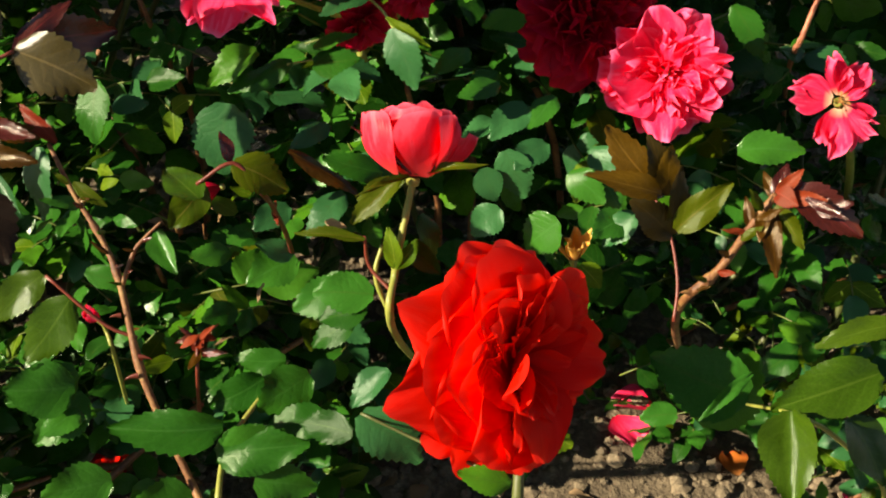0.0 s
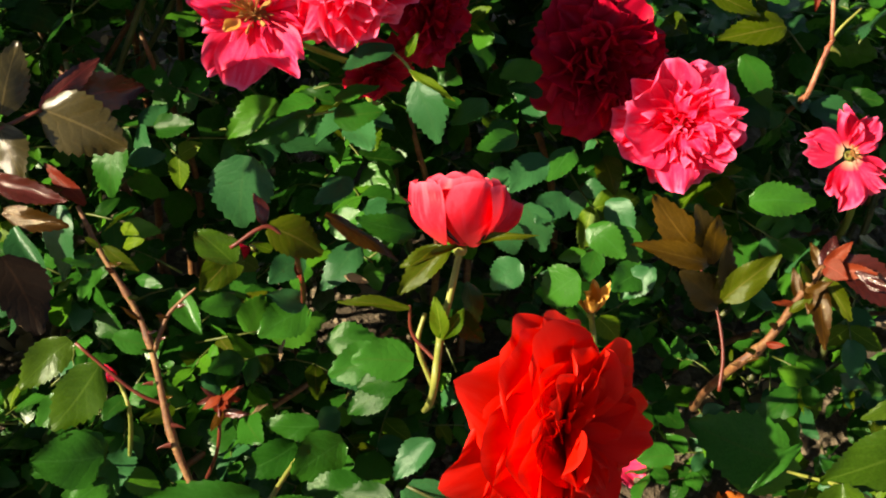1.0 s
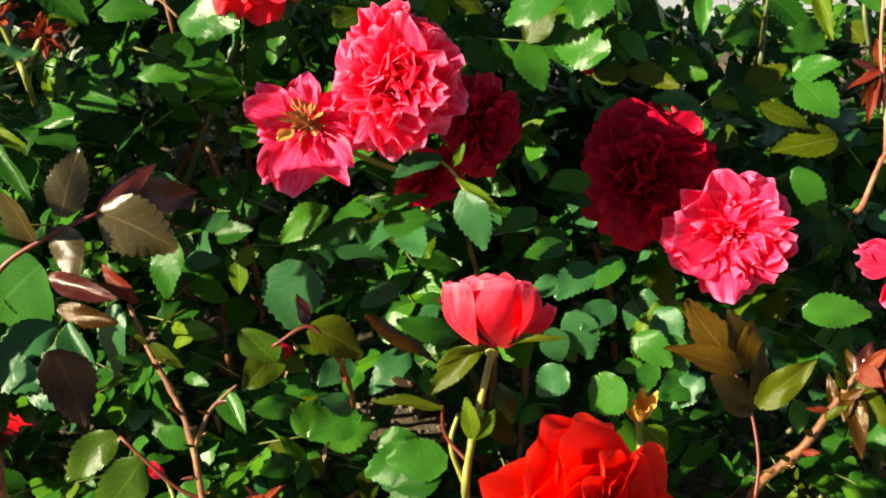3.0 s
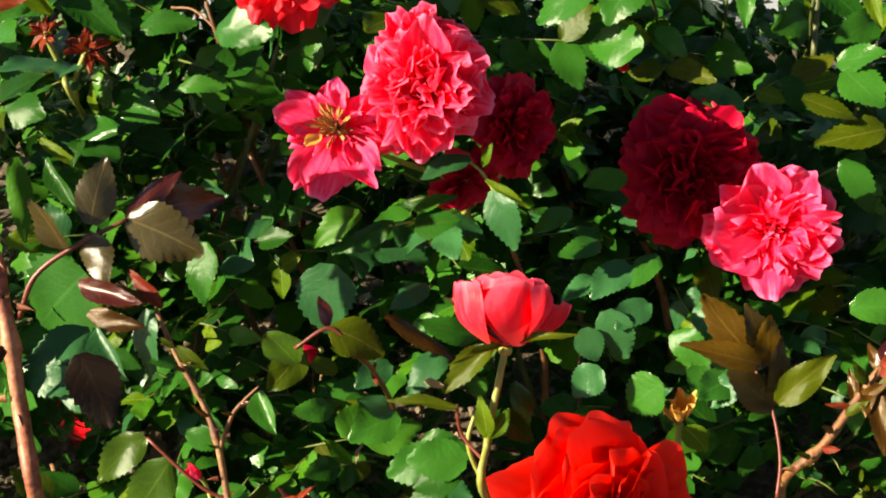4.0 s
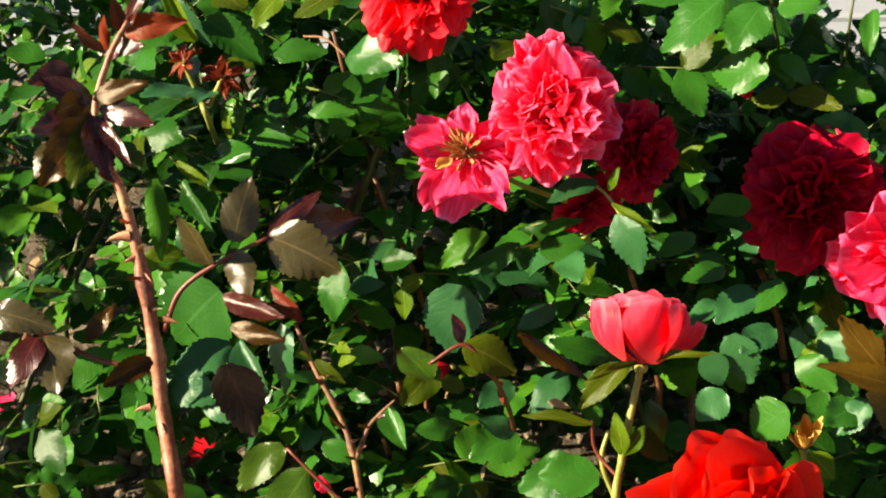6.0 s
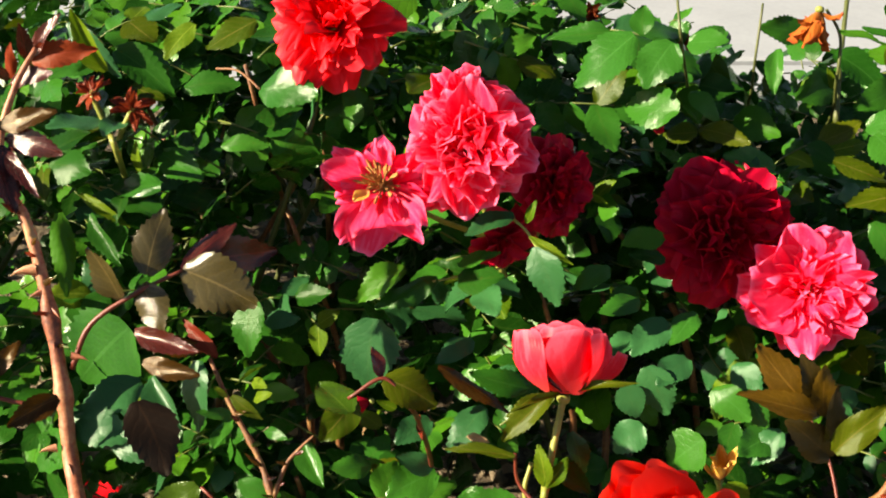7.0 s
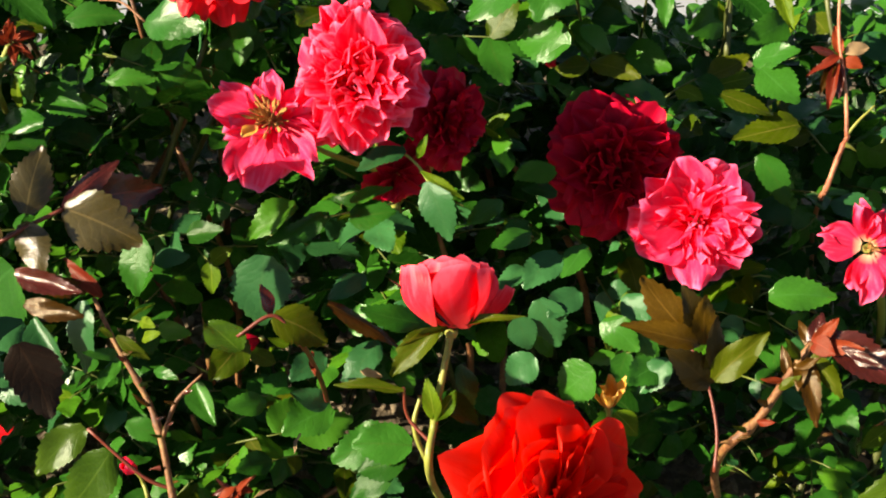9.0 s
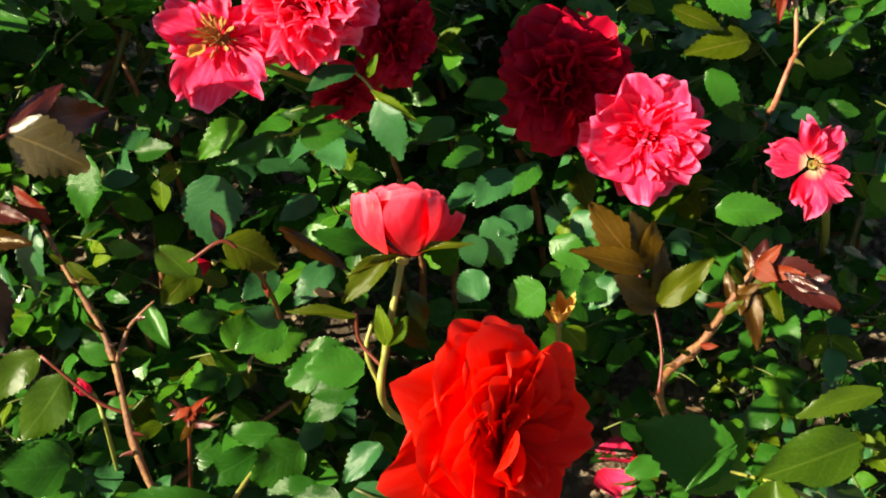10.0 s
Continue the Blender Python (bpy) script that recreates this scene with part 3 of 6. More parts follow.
def spray_leaflets(rng, origin, way, up, size):
    """Base, tip, normal and width of the five leaflets on one stalk, and the stalk's line."""
    side = way.cross(up).normalized()
    out = []
    line = [origin + way * size * 1.15 * t + up * size * (0.25 * math.sin(2.2 * t)) for t in (0, 0.35, 0.7, 1.0)]
    for t, sgn, k in ((0.35, 1, 0.75), (0.38, -1, 0.75), (0.72, 1, 0.95), (0.75, -1, 0.95), (1.0, 0, 1.1)):
        if rng.random() < 0.12:
            continue
        i = min(2, int(t * 3))
        b = line[i].lerp(line[i + 1], t * 3 - i)
        d = (way * (0.55 if sgn else 1.0) + side * sgn * 0.95 + up * rng.uniform(-0.35, 0.25)).normalized()
        nrm = (up + side * rng.uniform(-0.5, 0.5) + way * rng.uniform(-0.4, 0.4)).normalized()
        ln = size * k * rng.uniform(0.68, 0.92)
        out.append((b, b + d * ln, nrm, ln * rng.uniform(0.54, 0.78)))
    return line, out


def clear_of(p, keep):
    if any((p - c).length <= r for c, r in keep):
        return False
    # skip sprays on the sun's ray to points picked from the camera's view
    for q in LIT_POINTS:
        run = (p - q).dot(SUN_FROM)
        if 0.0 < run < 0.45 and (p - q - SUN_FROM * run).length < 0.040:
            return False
    return True


def shrub(x0, x1, y0, y1, sprays, seed, keep=(), label="", parts=300, sizes=(0.023, 0.045), top=None, gaps=-0.22):
    rng = random.Random(seed)
    cx, cy = (x0 + x1) / 2, (y0 + y1) / 2
    plant = thing("rose_shrub", (cx, cy, 0), label, "shrub", "rose shrubs in the bed")
    height = top or crown_top
    o = plant.location
    for i in range(9):
        bx, by = cx + rng.uniform(-0.3, 0.3) * (x1 - x0), cy + rng.uniform(-0.3, 0.3) * (y1 - y0)
        tx, ty = rng.uniform(x0, x1), rng.uniform(y0, y1)
        tz = height(tx, ty) * rng.uniform(0.8, 0.98)
        if tz < 0.08:
            continue
        mid = ((bx * 0.6 + tx * 0.4) + rng.uniform(-0.03, 0.03), (by * 0.6 + ty * 0.4) + rng.uniform(-0.03, 0.03), tz * 0.55)
        stem(plant, [(bx, by, -0.02), mid, (tx, ty, tz)], 0.0038, 0.0017, m_cane_dark if rng.random() < 0.6 else m_cane_brown, steps=5)
    found = []
    stalk_v, stalk_f = [], []
    for _ in range(sprays):
        x, y = rng.uniform(x0, x1), rng.uniform(y0, y1)
        h = height(x, y)
        if h < 0.03:
            continue
        z = h * (1 - (0.85 * rng.random() if rng.random() < 0.4 else 0.55 * rng.random() ** 1.6))
        p = Vector((x, y, max(0.02, z)))
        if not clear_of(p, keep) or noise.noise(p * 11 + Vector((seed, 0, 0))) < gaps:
            continue
        a = rng.uniform(0, 2 * math.pi)
        way = Vector((math.cos(a), math.sin(a), rng.uniform(-0.35, 0.35))).normalized()
        up = (Vector((-0.42, -0.42, 0.76)) + Vector((rng.gauss(0, 0.62), rng.gauss(0, 0.58), rng.gauss(0, 0.3)))).normalized()
        up = (up - way * up.dot(way)).normalized()
        line, lvs = spray_leaflets(rng, p, way, up, rng.uniform(*sizes))
        v, f = tube_data(line, 0.0008, 0.0005, 4)
        k = len(stalk_v)
        stalk_v += [q - o for q in v]
        stalk_f += [[i + k for i in ff] for ff in f]
        found += lvs
    found.sort(key=lambda q: height(q[0].x, q[0].y) - q[0].z + 0.12 * q[0].y)
    verts, faces, uvs = [], [], []
    for i, (b, t, nrm, w) in enumerate(found):
        if i < parts:
            mat = m_leaf if rng.random() < 0.64 else rng.choice((m_leaf_blue, m_leaf_blue, m_leaf_blue, m_leaf_lime, m_leaf_olive))
            under("leaf", leaf_mesh(rng.randrange(6), mat), plant, blade_matrix(b - o, t - o, w, nrm))
        else:
            v0, f0, u0 = LEAF_SMALL[rng.randrange(4)]
            m = blade_matrix(b - o, t - o, w, nrm)
            k = len(verts)
            verts += [m @ Vector(q) for q in v0]
            faces += [[j + k for j in ff] for ff in f0]
            uvs += u0
    if verts:
        under("foliage", mesh_from("foliage", verts, faces, m_foliage, uvs), plant, kind="stuff")
    under("stalk_tangle", mesh_from("stalk_tangle", stalk_v, stalk_f, m_stalk), plant, kind="stuff")
    return plant


# points picked through the camera to be sunlit; sprays in their way are dropped
LIT_SOIL = [Vector(q) for q in ((-0.068, 0.885, 0.000), (-0.429, 0.779, 0.187), (-0.045, 0.850, 0.000), (-0.406, 0.744, 0.187), (-0.020, 0.860, -0.000), (-0.380, 0.754, 0.187), (-0.215, 0.994, 0.000), (-0.576, 0.888, 0.187))]
LIT_RIM = [Vector(q) for q in ((0.123, 0.679, 0.380), (0.119, 0.670, 0.364), (0.122, 0.656, 0.350), (0.139, 0.695, 0.389))]
LIT_LOW = [Vector(q) for q in ((-0.241, 0.596, 0.314), (-0.222, 0.600, 0.332), (-0.012, 0.572, 0.279), (-0.044, 0.571, 0.277), (-0.046, 0.573, 0.233), (-0.043, 0.579, 0.244), (-0.084, 0.579, 0.242), (-0.002, 0.565, 0.221))]
LIT_MID = [Vector(q) for q in (
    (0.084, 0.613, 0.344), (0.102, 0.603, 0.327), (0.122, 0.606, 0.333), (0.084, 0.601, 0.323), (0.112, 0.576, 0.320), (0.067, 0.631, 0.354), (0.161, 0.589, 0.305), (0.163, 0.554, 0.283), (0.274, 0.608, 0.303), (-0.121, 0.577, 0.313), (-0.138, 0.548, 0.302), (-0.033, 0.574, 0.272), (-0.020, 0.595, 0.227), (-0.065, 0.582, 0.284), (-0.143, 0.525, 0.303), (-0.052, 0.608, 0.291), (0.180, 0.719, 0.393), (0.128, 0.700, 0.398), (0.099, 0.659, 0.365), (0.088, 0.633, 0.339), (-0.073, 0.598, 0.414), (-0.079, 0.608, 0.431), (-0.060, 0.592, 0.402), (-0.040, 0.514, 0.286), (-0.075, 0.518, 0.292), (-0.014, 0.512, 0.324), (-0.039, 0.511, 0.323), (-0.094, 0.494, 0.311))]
LIT_PATH_SIDE = [Vector(q) for q in (
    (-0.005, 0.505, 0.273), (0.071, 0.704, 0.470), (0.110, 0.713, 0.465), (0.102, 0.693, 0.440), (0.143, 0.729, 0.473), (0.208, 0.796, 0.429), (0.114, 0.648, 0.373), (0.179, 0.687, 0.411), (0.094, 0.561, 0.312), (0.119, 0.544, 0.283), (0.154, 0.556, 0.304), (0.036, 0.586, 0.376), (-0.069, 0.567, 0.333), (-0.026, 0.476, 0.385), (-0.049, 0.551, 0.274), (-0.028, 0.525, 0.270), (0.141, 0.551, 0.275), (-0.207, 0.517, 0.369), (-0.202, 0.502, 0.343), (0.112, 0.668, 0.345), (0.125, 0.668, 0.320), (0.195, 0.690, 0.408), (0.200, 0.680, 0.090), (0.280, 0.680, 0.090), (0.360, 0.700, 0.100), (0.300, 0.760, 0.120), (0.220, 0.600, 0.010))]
LIT_POINTS = LIT_SOIL + LIT_RIM + LIT_LOW + LIT_MID + LIT_PATH_SIDE
LOW_VIEWS = [(Vector(c), 0.030) for c in ((-0.208, 0.514, 0.369), (-0.224, 0.555, 0.342), (-0.011, 0.506, 0.330), (-0.039, 0.506, 0.328), (-0.041, 0.507, 0.289), (-0.037, 0.512, 0.299), (-0.074, 0.512, 0.296), (-0.002, 0.499, 0.278), (-0.036, 0.535, 0.285), (-0.040, 0.582, 0.246), (-0.045, 0.629, 0.208), (-0.049, 0.676, 0.170), (-0.053, 0.723, 0.132), (-0.058, 0.770, 0.093), (-0.062, 0.817, 0.055), (-0.066, 0.864, 0.017), (-0.023, 0.527, 0.274), (-0.026, 0.573, 0.235), (-0.029, 0.620, 0.196), (-0.032, 0.666, 0.156))]
SOIL_VIEWS = [(Vector(c), 0.030) for c in ((-0.036, 0.712, 0.117), (-0.039, 0.758, 0.078), (-0.042, 0.805, 0.039), (-0.007, 0.529, 0.278), (-0.009, 0.575, 0.239), (-0.010, 0.621, 0.200), (-0.012, 0.668, 0.161), (-0.014, 0.714, 0.122), (-0.016, 0.761, 0.084), (-0.017, 0.807, 0.045), (-0.019, 0.853, 0.006), (-0.119, 0.556, 0.317), (-0.130, 0.605, 0.281), (-0.141, 0.654, 0.246), (-0.151, 0.703, 0.211), (-0.162, 0.752, 0.175), (-0.173, 0.801, 0.140), (-0.183, 0.850, 0.104), (-0.194, 0.899, 0.069), (-0.205, 0.948, 0.033))]
KEEP = LOW_VIEWS + SOIL_VIEWS + [(Vector(c), r) for c, r in (
    ((-0.019, 0.564, 0.253), 0.032), ((-0.021, 0.618, 0.208), 0.036), ((-0.052, 0.600, 0.275), 0.03), ((-0.058, 0.664, 0.227), 0.034), ((-0.132, 0.608, 0.287), 0.03), ((-0.146, 0.674, 0.240), 0.034),
    ((-0.012, 0.616, 0.457), 0.062), ((-0.059, 0.595, 0.431), 0.055), ((0.152, 0.652, 0.379), 0.080), ((0.206, 0.636, 0.343), 0.06), ((0.305, 0.598, 0.340), 0.05), ((-0.098, 0.695, 0.484), 0.05),
    ((0.141, 0.603, 0.405), 0.085), ((0.142, 0.664, 0.411), 0.06), ((0.117, 0.651, 0.388), 0.05), ((0.192, 0.593, 0.368), 0.06), ((-0.011, 0.574, 0.475), 0.06),
    ((-0.289, 0.619, 0.185), 0.052), ((-0.269, 0.574, 0.223), 0.057), ((-0.249, 0.530, 0.262), 0.057), ((0.207, 0.568, 0.089), 0.052), ((0.193, 0.527, 0.133), 0.052), ((-0.165, 0.548, 0.059), 0.052), ((-0.151, 0.508, 0.107), 0.052), ((-0.138, 0.468, 0.154), 0.052))]

# ---- single rose canes with their flowers ----
FULL = [(13, 1.0, 92, 7, 0.42, 0.12, 0.16, 0.0), (13, 0.97, 78, 8, 0.42, 0.22, 0.16, 0.0), (13, 0.88, 62, 10, 0.40, 0.35, 0.12, 0.0), (12, 0.74, 46, 12, 0.38, 0.5, 0.10, 0.0), (9, 0.56, 30, 12, 0.36, 0.7, 0.05, 0.0), (6, 0.44, 14, 8, 0.36, 0.8, 0.0, 0.0)]
SHAGGY = [(9, 0.90, 90, 10, 0.44, 0.08, 0.34, 0.14), (11, 0.98, 76, 18, 0.42, 0.16, 0.34, 0.10), (14, 0.92, 58, 22, 0.36, 0.3, 0.32, 0.05), (16, 0.82, 42, 22, 0.33, 0.42, 0.28, 0.0), (13, 0.64, 26, 20, 0.29, 0.55, 0.18, 0.0)]
PUFF = [(9, 1.0, 98, 12, 0.48, 0.15, 0.30, 0.10), (10, 0.98, 84, 14, 0.46, 0.25, 0.22, 0.06), (12, 0.92, 70, 16, 0.42, 0.35, 0.16, 0.05), (12, 0.82, 58, 17, 0.40, 0.45, 0.12, 0.03), (11, 0.70, 48, 18, 0.38, 0.5, 0.08, 0.0), (9, 0.56, 38, 18, 0.36, 0.55, 0.04, 0.0), (6, 0.40, 22, 16, 0.36, 0.6, 0.0, 0.0)]
OPEN = [(7, 1.0, 86, 18, 0.42, 0.3, 0.3, 0.04), (9, 0.86, 66, 26, 0.36, 0.5, 0.35, 0.0), (9, 0.66, 50, 26, 0.28, 0.7, 0.35, 0.0), (6, 0.46, 34, 22, 0.24, 0.8, 0.2, 0.0)]


# the scarlet rose in front
p = thing("rose_plant", (0.112, 0.465, 0.000), "tall rose cane with one full scarlet bloom", "rose", "flowering rose canes")
stem(p, [(0.112, 0.465, 0.000), (0.091, 0.371, 0.216), (0.090, 0.384, 0.272), (0.082, 0.378, 0.319), (0.078, 0.368, 0.342)], 0.0032, 0.0026, m_cane_dark)
lf(p, (0.077, 0.326, 0.318), (0.055, 0.325, 0.327), 0.012, m_leaf, (0.1, -0.6, 0.7), 1)
SCARLET = [(9, 0.92, 74, 7, 0.52, 0.32, 0.20, 0.04), (9, 0.86, 62, 10, 0.46, 0.45, 0.22, 0.02), (10, 0.74, 54, 15, 0.36, 0.65, 0.26, 0.0), (9, 0.60, 47, 18, 0.28, 0.85, 0.26, 0.0), (6, 0.44, 38, 16, 0.24, 0.9, 0.2, 0.0)]
h = bloom(p, (0.083, 0.364, 0.356), (0.73, -0.55, 0.40), 0.0484, m_petal_red, SCARLET, 12, 0.045, roll=0.4)
single_petals(h, 0.0478, m_petal_red, (
    (124, 110, 1.14, 0.56, 0.06, 0.10, 0.34), (168, 114, 1.18, 0.60, 0.06, 0.06, 0.30), (198, 112, 1.06, 0.54, 0.10, 0.10, 0.20), (234, 108, 1.10, 0.60, 0.12, 0.12, 0.14), (268, 104, 1.04, 0.58, 0.12, 0.14, 0.10), (84, 102, 1.08, 0.62, 0.10, 0.12, 0.08), (58, 100, 1.02, 0.58, 0.14, 0.16, 0.06),
    (28, 98, 1.00, 0.56, 0.14, 0.18, 0.06), (0, 98, 0.98, 0.56, 0.14, 0.20, 0.06), (338, 98, 0.98, 0.56, 0.14, 0.20, 0.06), (306, 100, 1.02, 0.56, 0.14, 0.16, 0.06),
    (104, 96, 1.02, 0.66, 0.18, 0.14, 0.08), (148, 98, 1.02, 0.68, 0.18, 0.12, 0.10), (186, 97, 1.00, 0.64, 0.18, 0.14, 0.08), (254, 92, 1.00, 0.62, 0.22, 0.16, 0.05), (88, 88, 0.98, 0.60, 0.24, 0.16, 0.04),
    (150, 84, 0.94, 0.62, 0.26, 0.14, 0.04), (200, 82, 0.94, 0.62, 0.26, 0.14, 0.04), (238, 80, 0.94, 0.56, 0.28, 0.16, 0.04)), ruffle=0.022, base=0.10)
lf(p, (0.012, 0.362, 0.325), (0.040, 0.351, 0.298), 0.023, m_leaf_blue, (-0.5, -0.35, 0.8), 1)
lf(p, (0.025, 0.381, 0.333), (0.007, 0.371, 0.319), 0.016, m_leaf_blue, (-0.5, -0.4, 0.75), 2)
lf(p, (0.008, 0.363, 0.310), (-0.018, 0.375, 0.306), 0.016, m_leaf, None, 0)
stem(p, [(0.012, 0.362, 0.325), (0.043, 0.348, 0.318), (0.064, 0.331, 0.323)], 0.0007, 0.0009, m_cane_dark, "leaf_stalk")

# the half-open bud
p = thing("rose_plant", (0.040, 0.678, 0.000), "slender green cane with a half-open coral rosebud", "rose", "flowering rose canes")
stem(p, [(0.067, 0.710, 0.000), (0.028, 0.417, 0.323), (0.028, 0.409, 0.369), (0.032, 0.417, 0.391), (0.036, 0.427, 0.408)], 0.0021, 0.0016, m_cane_green, knots=(0.55,))
cup_bud(p, (0.036, 0.428, 0.409), (0.03, 0.52, 0.86), 0.0275, m_petal_bud, (
    (200, 46, 1.14, 0.50, 0.60, -0.32, 0.0), (-114, 19, 1.14, 0.74, 0.46, -0.20, 0.0), (-46, 22, 1.10, 0.74, 0.46, -0.20, 0.0), (-4, 32, 1.06, 0.60, 0.45, -0.26, 0.0), (50, 22, 1.08, 0.60, 0.45, -0.22, 0.0), (110, 22, 1.12, 0.60, 0.45, -0.22, 0.0), (160, 26, 1.08, 0.56, 0.45, -0.22, 0.0),
    (-86, 9, 1.20, 0.52, 0.50, -0.10, 0.02), (30, 10, 1.12, 0.50, 0.55, -0.14, 0.0), (150, 10, 1.16, 0.50, 0.55, -0.14, 0.0), (32, 60, 1.14, 0.46, 0.30, -0.10, 0.0)), ruffle=0.03, base=0.30)
sepal(p, (0.036, 0.425, 0.412), (0.062, 0.419, 0.426), 0.008, m_leaf_olive, (0, -0.4, 0.9))
sepal(p, (0.035, 0.425, 0.412), (0.013, 0.429, 0.433), 0.006, m_leaf_wine, (0.5, -0.6, 0.4))
sepal(p, (0.037, 0.428, 0.410), (0.017, 0.405, 0.421), 0.007, m_leaf_olive, (0, -0.5, 0.9))
lf(p, (0.030, 0.422, 0.412), (0.008, 0.412, 0.394), 0.0135, m_leaf_olive, (-0.3, -0.6, 0.7), 2)
lf(p, (0.032, 0.430, 0.405), (0.009, 0.434, 0.392), 0.009, m_leaf_olive, (0.2, -0.5, 0.8), 0)
lf(p, (0.014, 0.416, 0.382), (-0.018, 0.419, 0.386), 0.006, m_leaf_olive, (0.1, -0.3, 0.9), 0)
lf(p, (0.030, 0.415, 0.380), (0.051, 0.409, 0.368), 0.011, m_leaf, (0.4, -0.6, 0.6), 3)
lf(p, (0.040, 0.426, 0.389), (0.049, 0.414, 0.367), 0.012, m_leaf, (0.6, -0.5, 0.5), 1)
lf(p, (0.028, 0.406, 0.373), (0.024, 0.411, 0.392), 0.009, m_leaf_lime, (-0.2, -0.8, 0.5), 0)
lf(p, (0.028, 0.406, 0.373), (0.038, 0.410, 0.386), 0.008, m_leaf_lime, (0.2, -0.8, 0.5), 0)
stem(p, [(0.027, 0.404, 0.360), (0.016, 0.414, 0.368), (0.014, 0.417, 0.383)], 0.0009, 0.0008, m_petiole, "leaf_stalk")
stem(p, [(0.027, 0.409, 0.339), (0.019, 0.415, 0.360), (0.022, 0.423, 0.373)], 0.0014, 0.0010, m_cane_green, "side_shoot")
lf(p, (0.018, 0.419, 0.346), (-0.011, 0.420, 0.348), 0.018, m_leaf, (-0.3, -0.5, 0.8), 5)
lf(p, (0.015, 0.416, 0.341), (-0.009, 0.414, 0.337), 0.018, m_leaf, (-0.3, -0.5, 0.8), 3)
lf(p, (0.007, 0.427, 0.341), (-0.022, 0.424, 0.334), 0.019, m_leaf, (-0.2, -0.6, 0.8), 5)
lf(p, (0.009, 0.419, 0.332), (-0.014, 0.412, 0.320), 0.016, m_leaf, (-0.2, -0.6, 0.8), 3)

# the coral cluster
p = thing("rose_plant", (0.010, 1.004, 0.000), "rose cane with a cluster of coral pink blooms", "rose", "flowering rose canes")
stem(p, [(0.011, 1.091, 0.000), (0.014, 0.731, 0.267), (0.007, 0.695, 0.344), (-0.010, 0.641, 0.430)], 0.004, 0.003, m_cane_green)
stem(p, [(0.007, 0.695, 0.344), (-0.034, 0.667, 0.376), (-0.059, 0.622, 0.417)], 0.002, 0.0018, m_cane_green, "side_shoot")
stem(p, [(0.009, 0.709, 0.309), (0.037, 0.690, 0.355), (0.039, 0.666, 0.394)], 0.002, 0.0018, m_cane_green, "side_shoot")
bloom(p, (-0.010, 0.621, 0.446), (-0.22, -0.76, 0.58), 0.0395, m_petal_pink, PUFF, 21, 0.10, roll=0.65)
bloom(p, (-0.014, 0.646, 0.457), (-0.25, -0.55, 0.76), 0.031, m_petal_pink, PUFF, 22, 0.10, roll=0.65)
SPENT = [(7, 0.90, 88, 20, 0.40, 0.3, 0.30, 0.06), (8, 0.80, 66, 28, 0.32, 0.6, 0.36, 0.04), (7, 0.60, 52, 26, 0.24, 0.85, 0.40, 0.02)]
h = bloom(p, (-0.060, 0.613, 0.424), (-0.20, -0.74, 0.58), 0.0345, m_petal_rose, SPENT, 23, 0.15, roll=1.0)
single_petals(h, 0.0345, m_petal_rose, (
    (264, 78, 1.12, 0.42, 0.25, 0.08, 0.04), (240, 84, 1.06, 0.34, 0.30, 0.05, 0.10), (318, 74, 1.06, 0.38, 0.30, 0.10, 0.16), (180, 70, 0.98, 0.34, 0.60, 0.14, 0.06), (152, 76, 0.98, 0.24, 0.80, 0.25, 0.05)), ruffle=0.06, base=0.14)
stamens(h, 0.016, 70, 2)
spent = petal_shape(0.28, 0.8, 0.2, 0.05, 0.1, 29)
under("petal", mesh_from("petal", spent[0], spent[1], m_petal_gold, spent[2]), h, Matrix.Translation((-0.004, -0.006, 0.014)) @ Euler((radians(60), 0, radians(160))).to_matrix().to_4x4() @ Matrix.Diagonal((0.016, 0.016, 0.016, 1)), "pale withered petal")
# two heads behind the cluster, in the petal colour darkened for shade
bloom(p, (0.045, 0.663, 0.400), (0.6, -0.55, 0.2), 0.030, m_petal_crimson_shaded, FULL, 24, 0.07)
bloom(p, (0.012, 0.646, 0.369), (0.3, -0.6, -0.2), 0.026, m_petal_crimson_shaded, OPEN, 25, 0.07)
lf(p, (0.030, 0.596, 0.393), (0.040, 0.574, 0.365), 0.021, m_leaf_blue, (-0.45, -0.7, 0.55), 1)
lf(p, (0.026, 0.599, 0.398), (0.051, 0.583, 0.390), 0.006, m_leaf_lime, (0, -0.6, 0.8), 0)
lf(p, (0.017, 0.606, 0.409), (-0.012, 0.592, 0.405), 0.014, m_leaf_blue, (-0.3, -0.5, 0.8), 0)
lf(p, (0.024, 0.603, 0.405), (0.029, 0.601, 0.421), 0.006, m_leaf_lime, (0, -0.6, 0.8), 0)
lf(p, (-0.016, 0.594, 0.370), (0.010, 0.588, 0.379), 0.019, m_leaf, (-0.3, -0.5, 0.8), 5)
lf(p, (-0.016, 0.599, 0.378), (0.009, 0.604, 0.387), 0.011, m_leaf, (-0.3, -0.4, 0.85), 0)
lf(p, (-0.028, 0.595, 0.371), (-0.068, 0.588, 0.359), 0.017, m_leaf, (-0.3, -0.5, 0.8), 4)
lf(p, (-0.048, 0.598, 0.377), (-0.077, 0.588, 0.359), 0.022, m_leaf, (-0.5, -0.6, 0.6), 2)
stem(p, [(-0.031, 0.594, 0.370), (-0.008, 0.605, 0.369), (0.010, 0.607, 0.372)], 0.0007, 0.0007, m_cane_green, "leaf_stalk")
stem(p, [(0.031, 0.596, 0.392), (0.023, 0.606, 0.400), (0.011, 0.615, 0.406)], 0.0009, 0.0009, m_cane_green, "leaf_stalk")

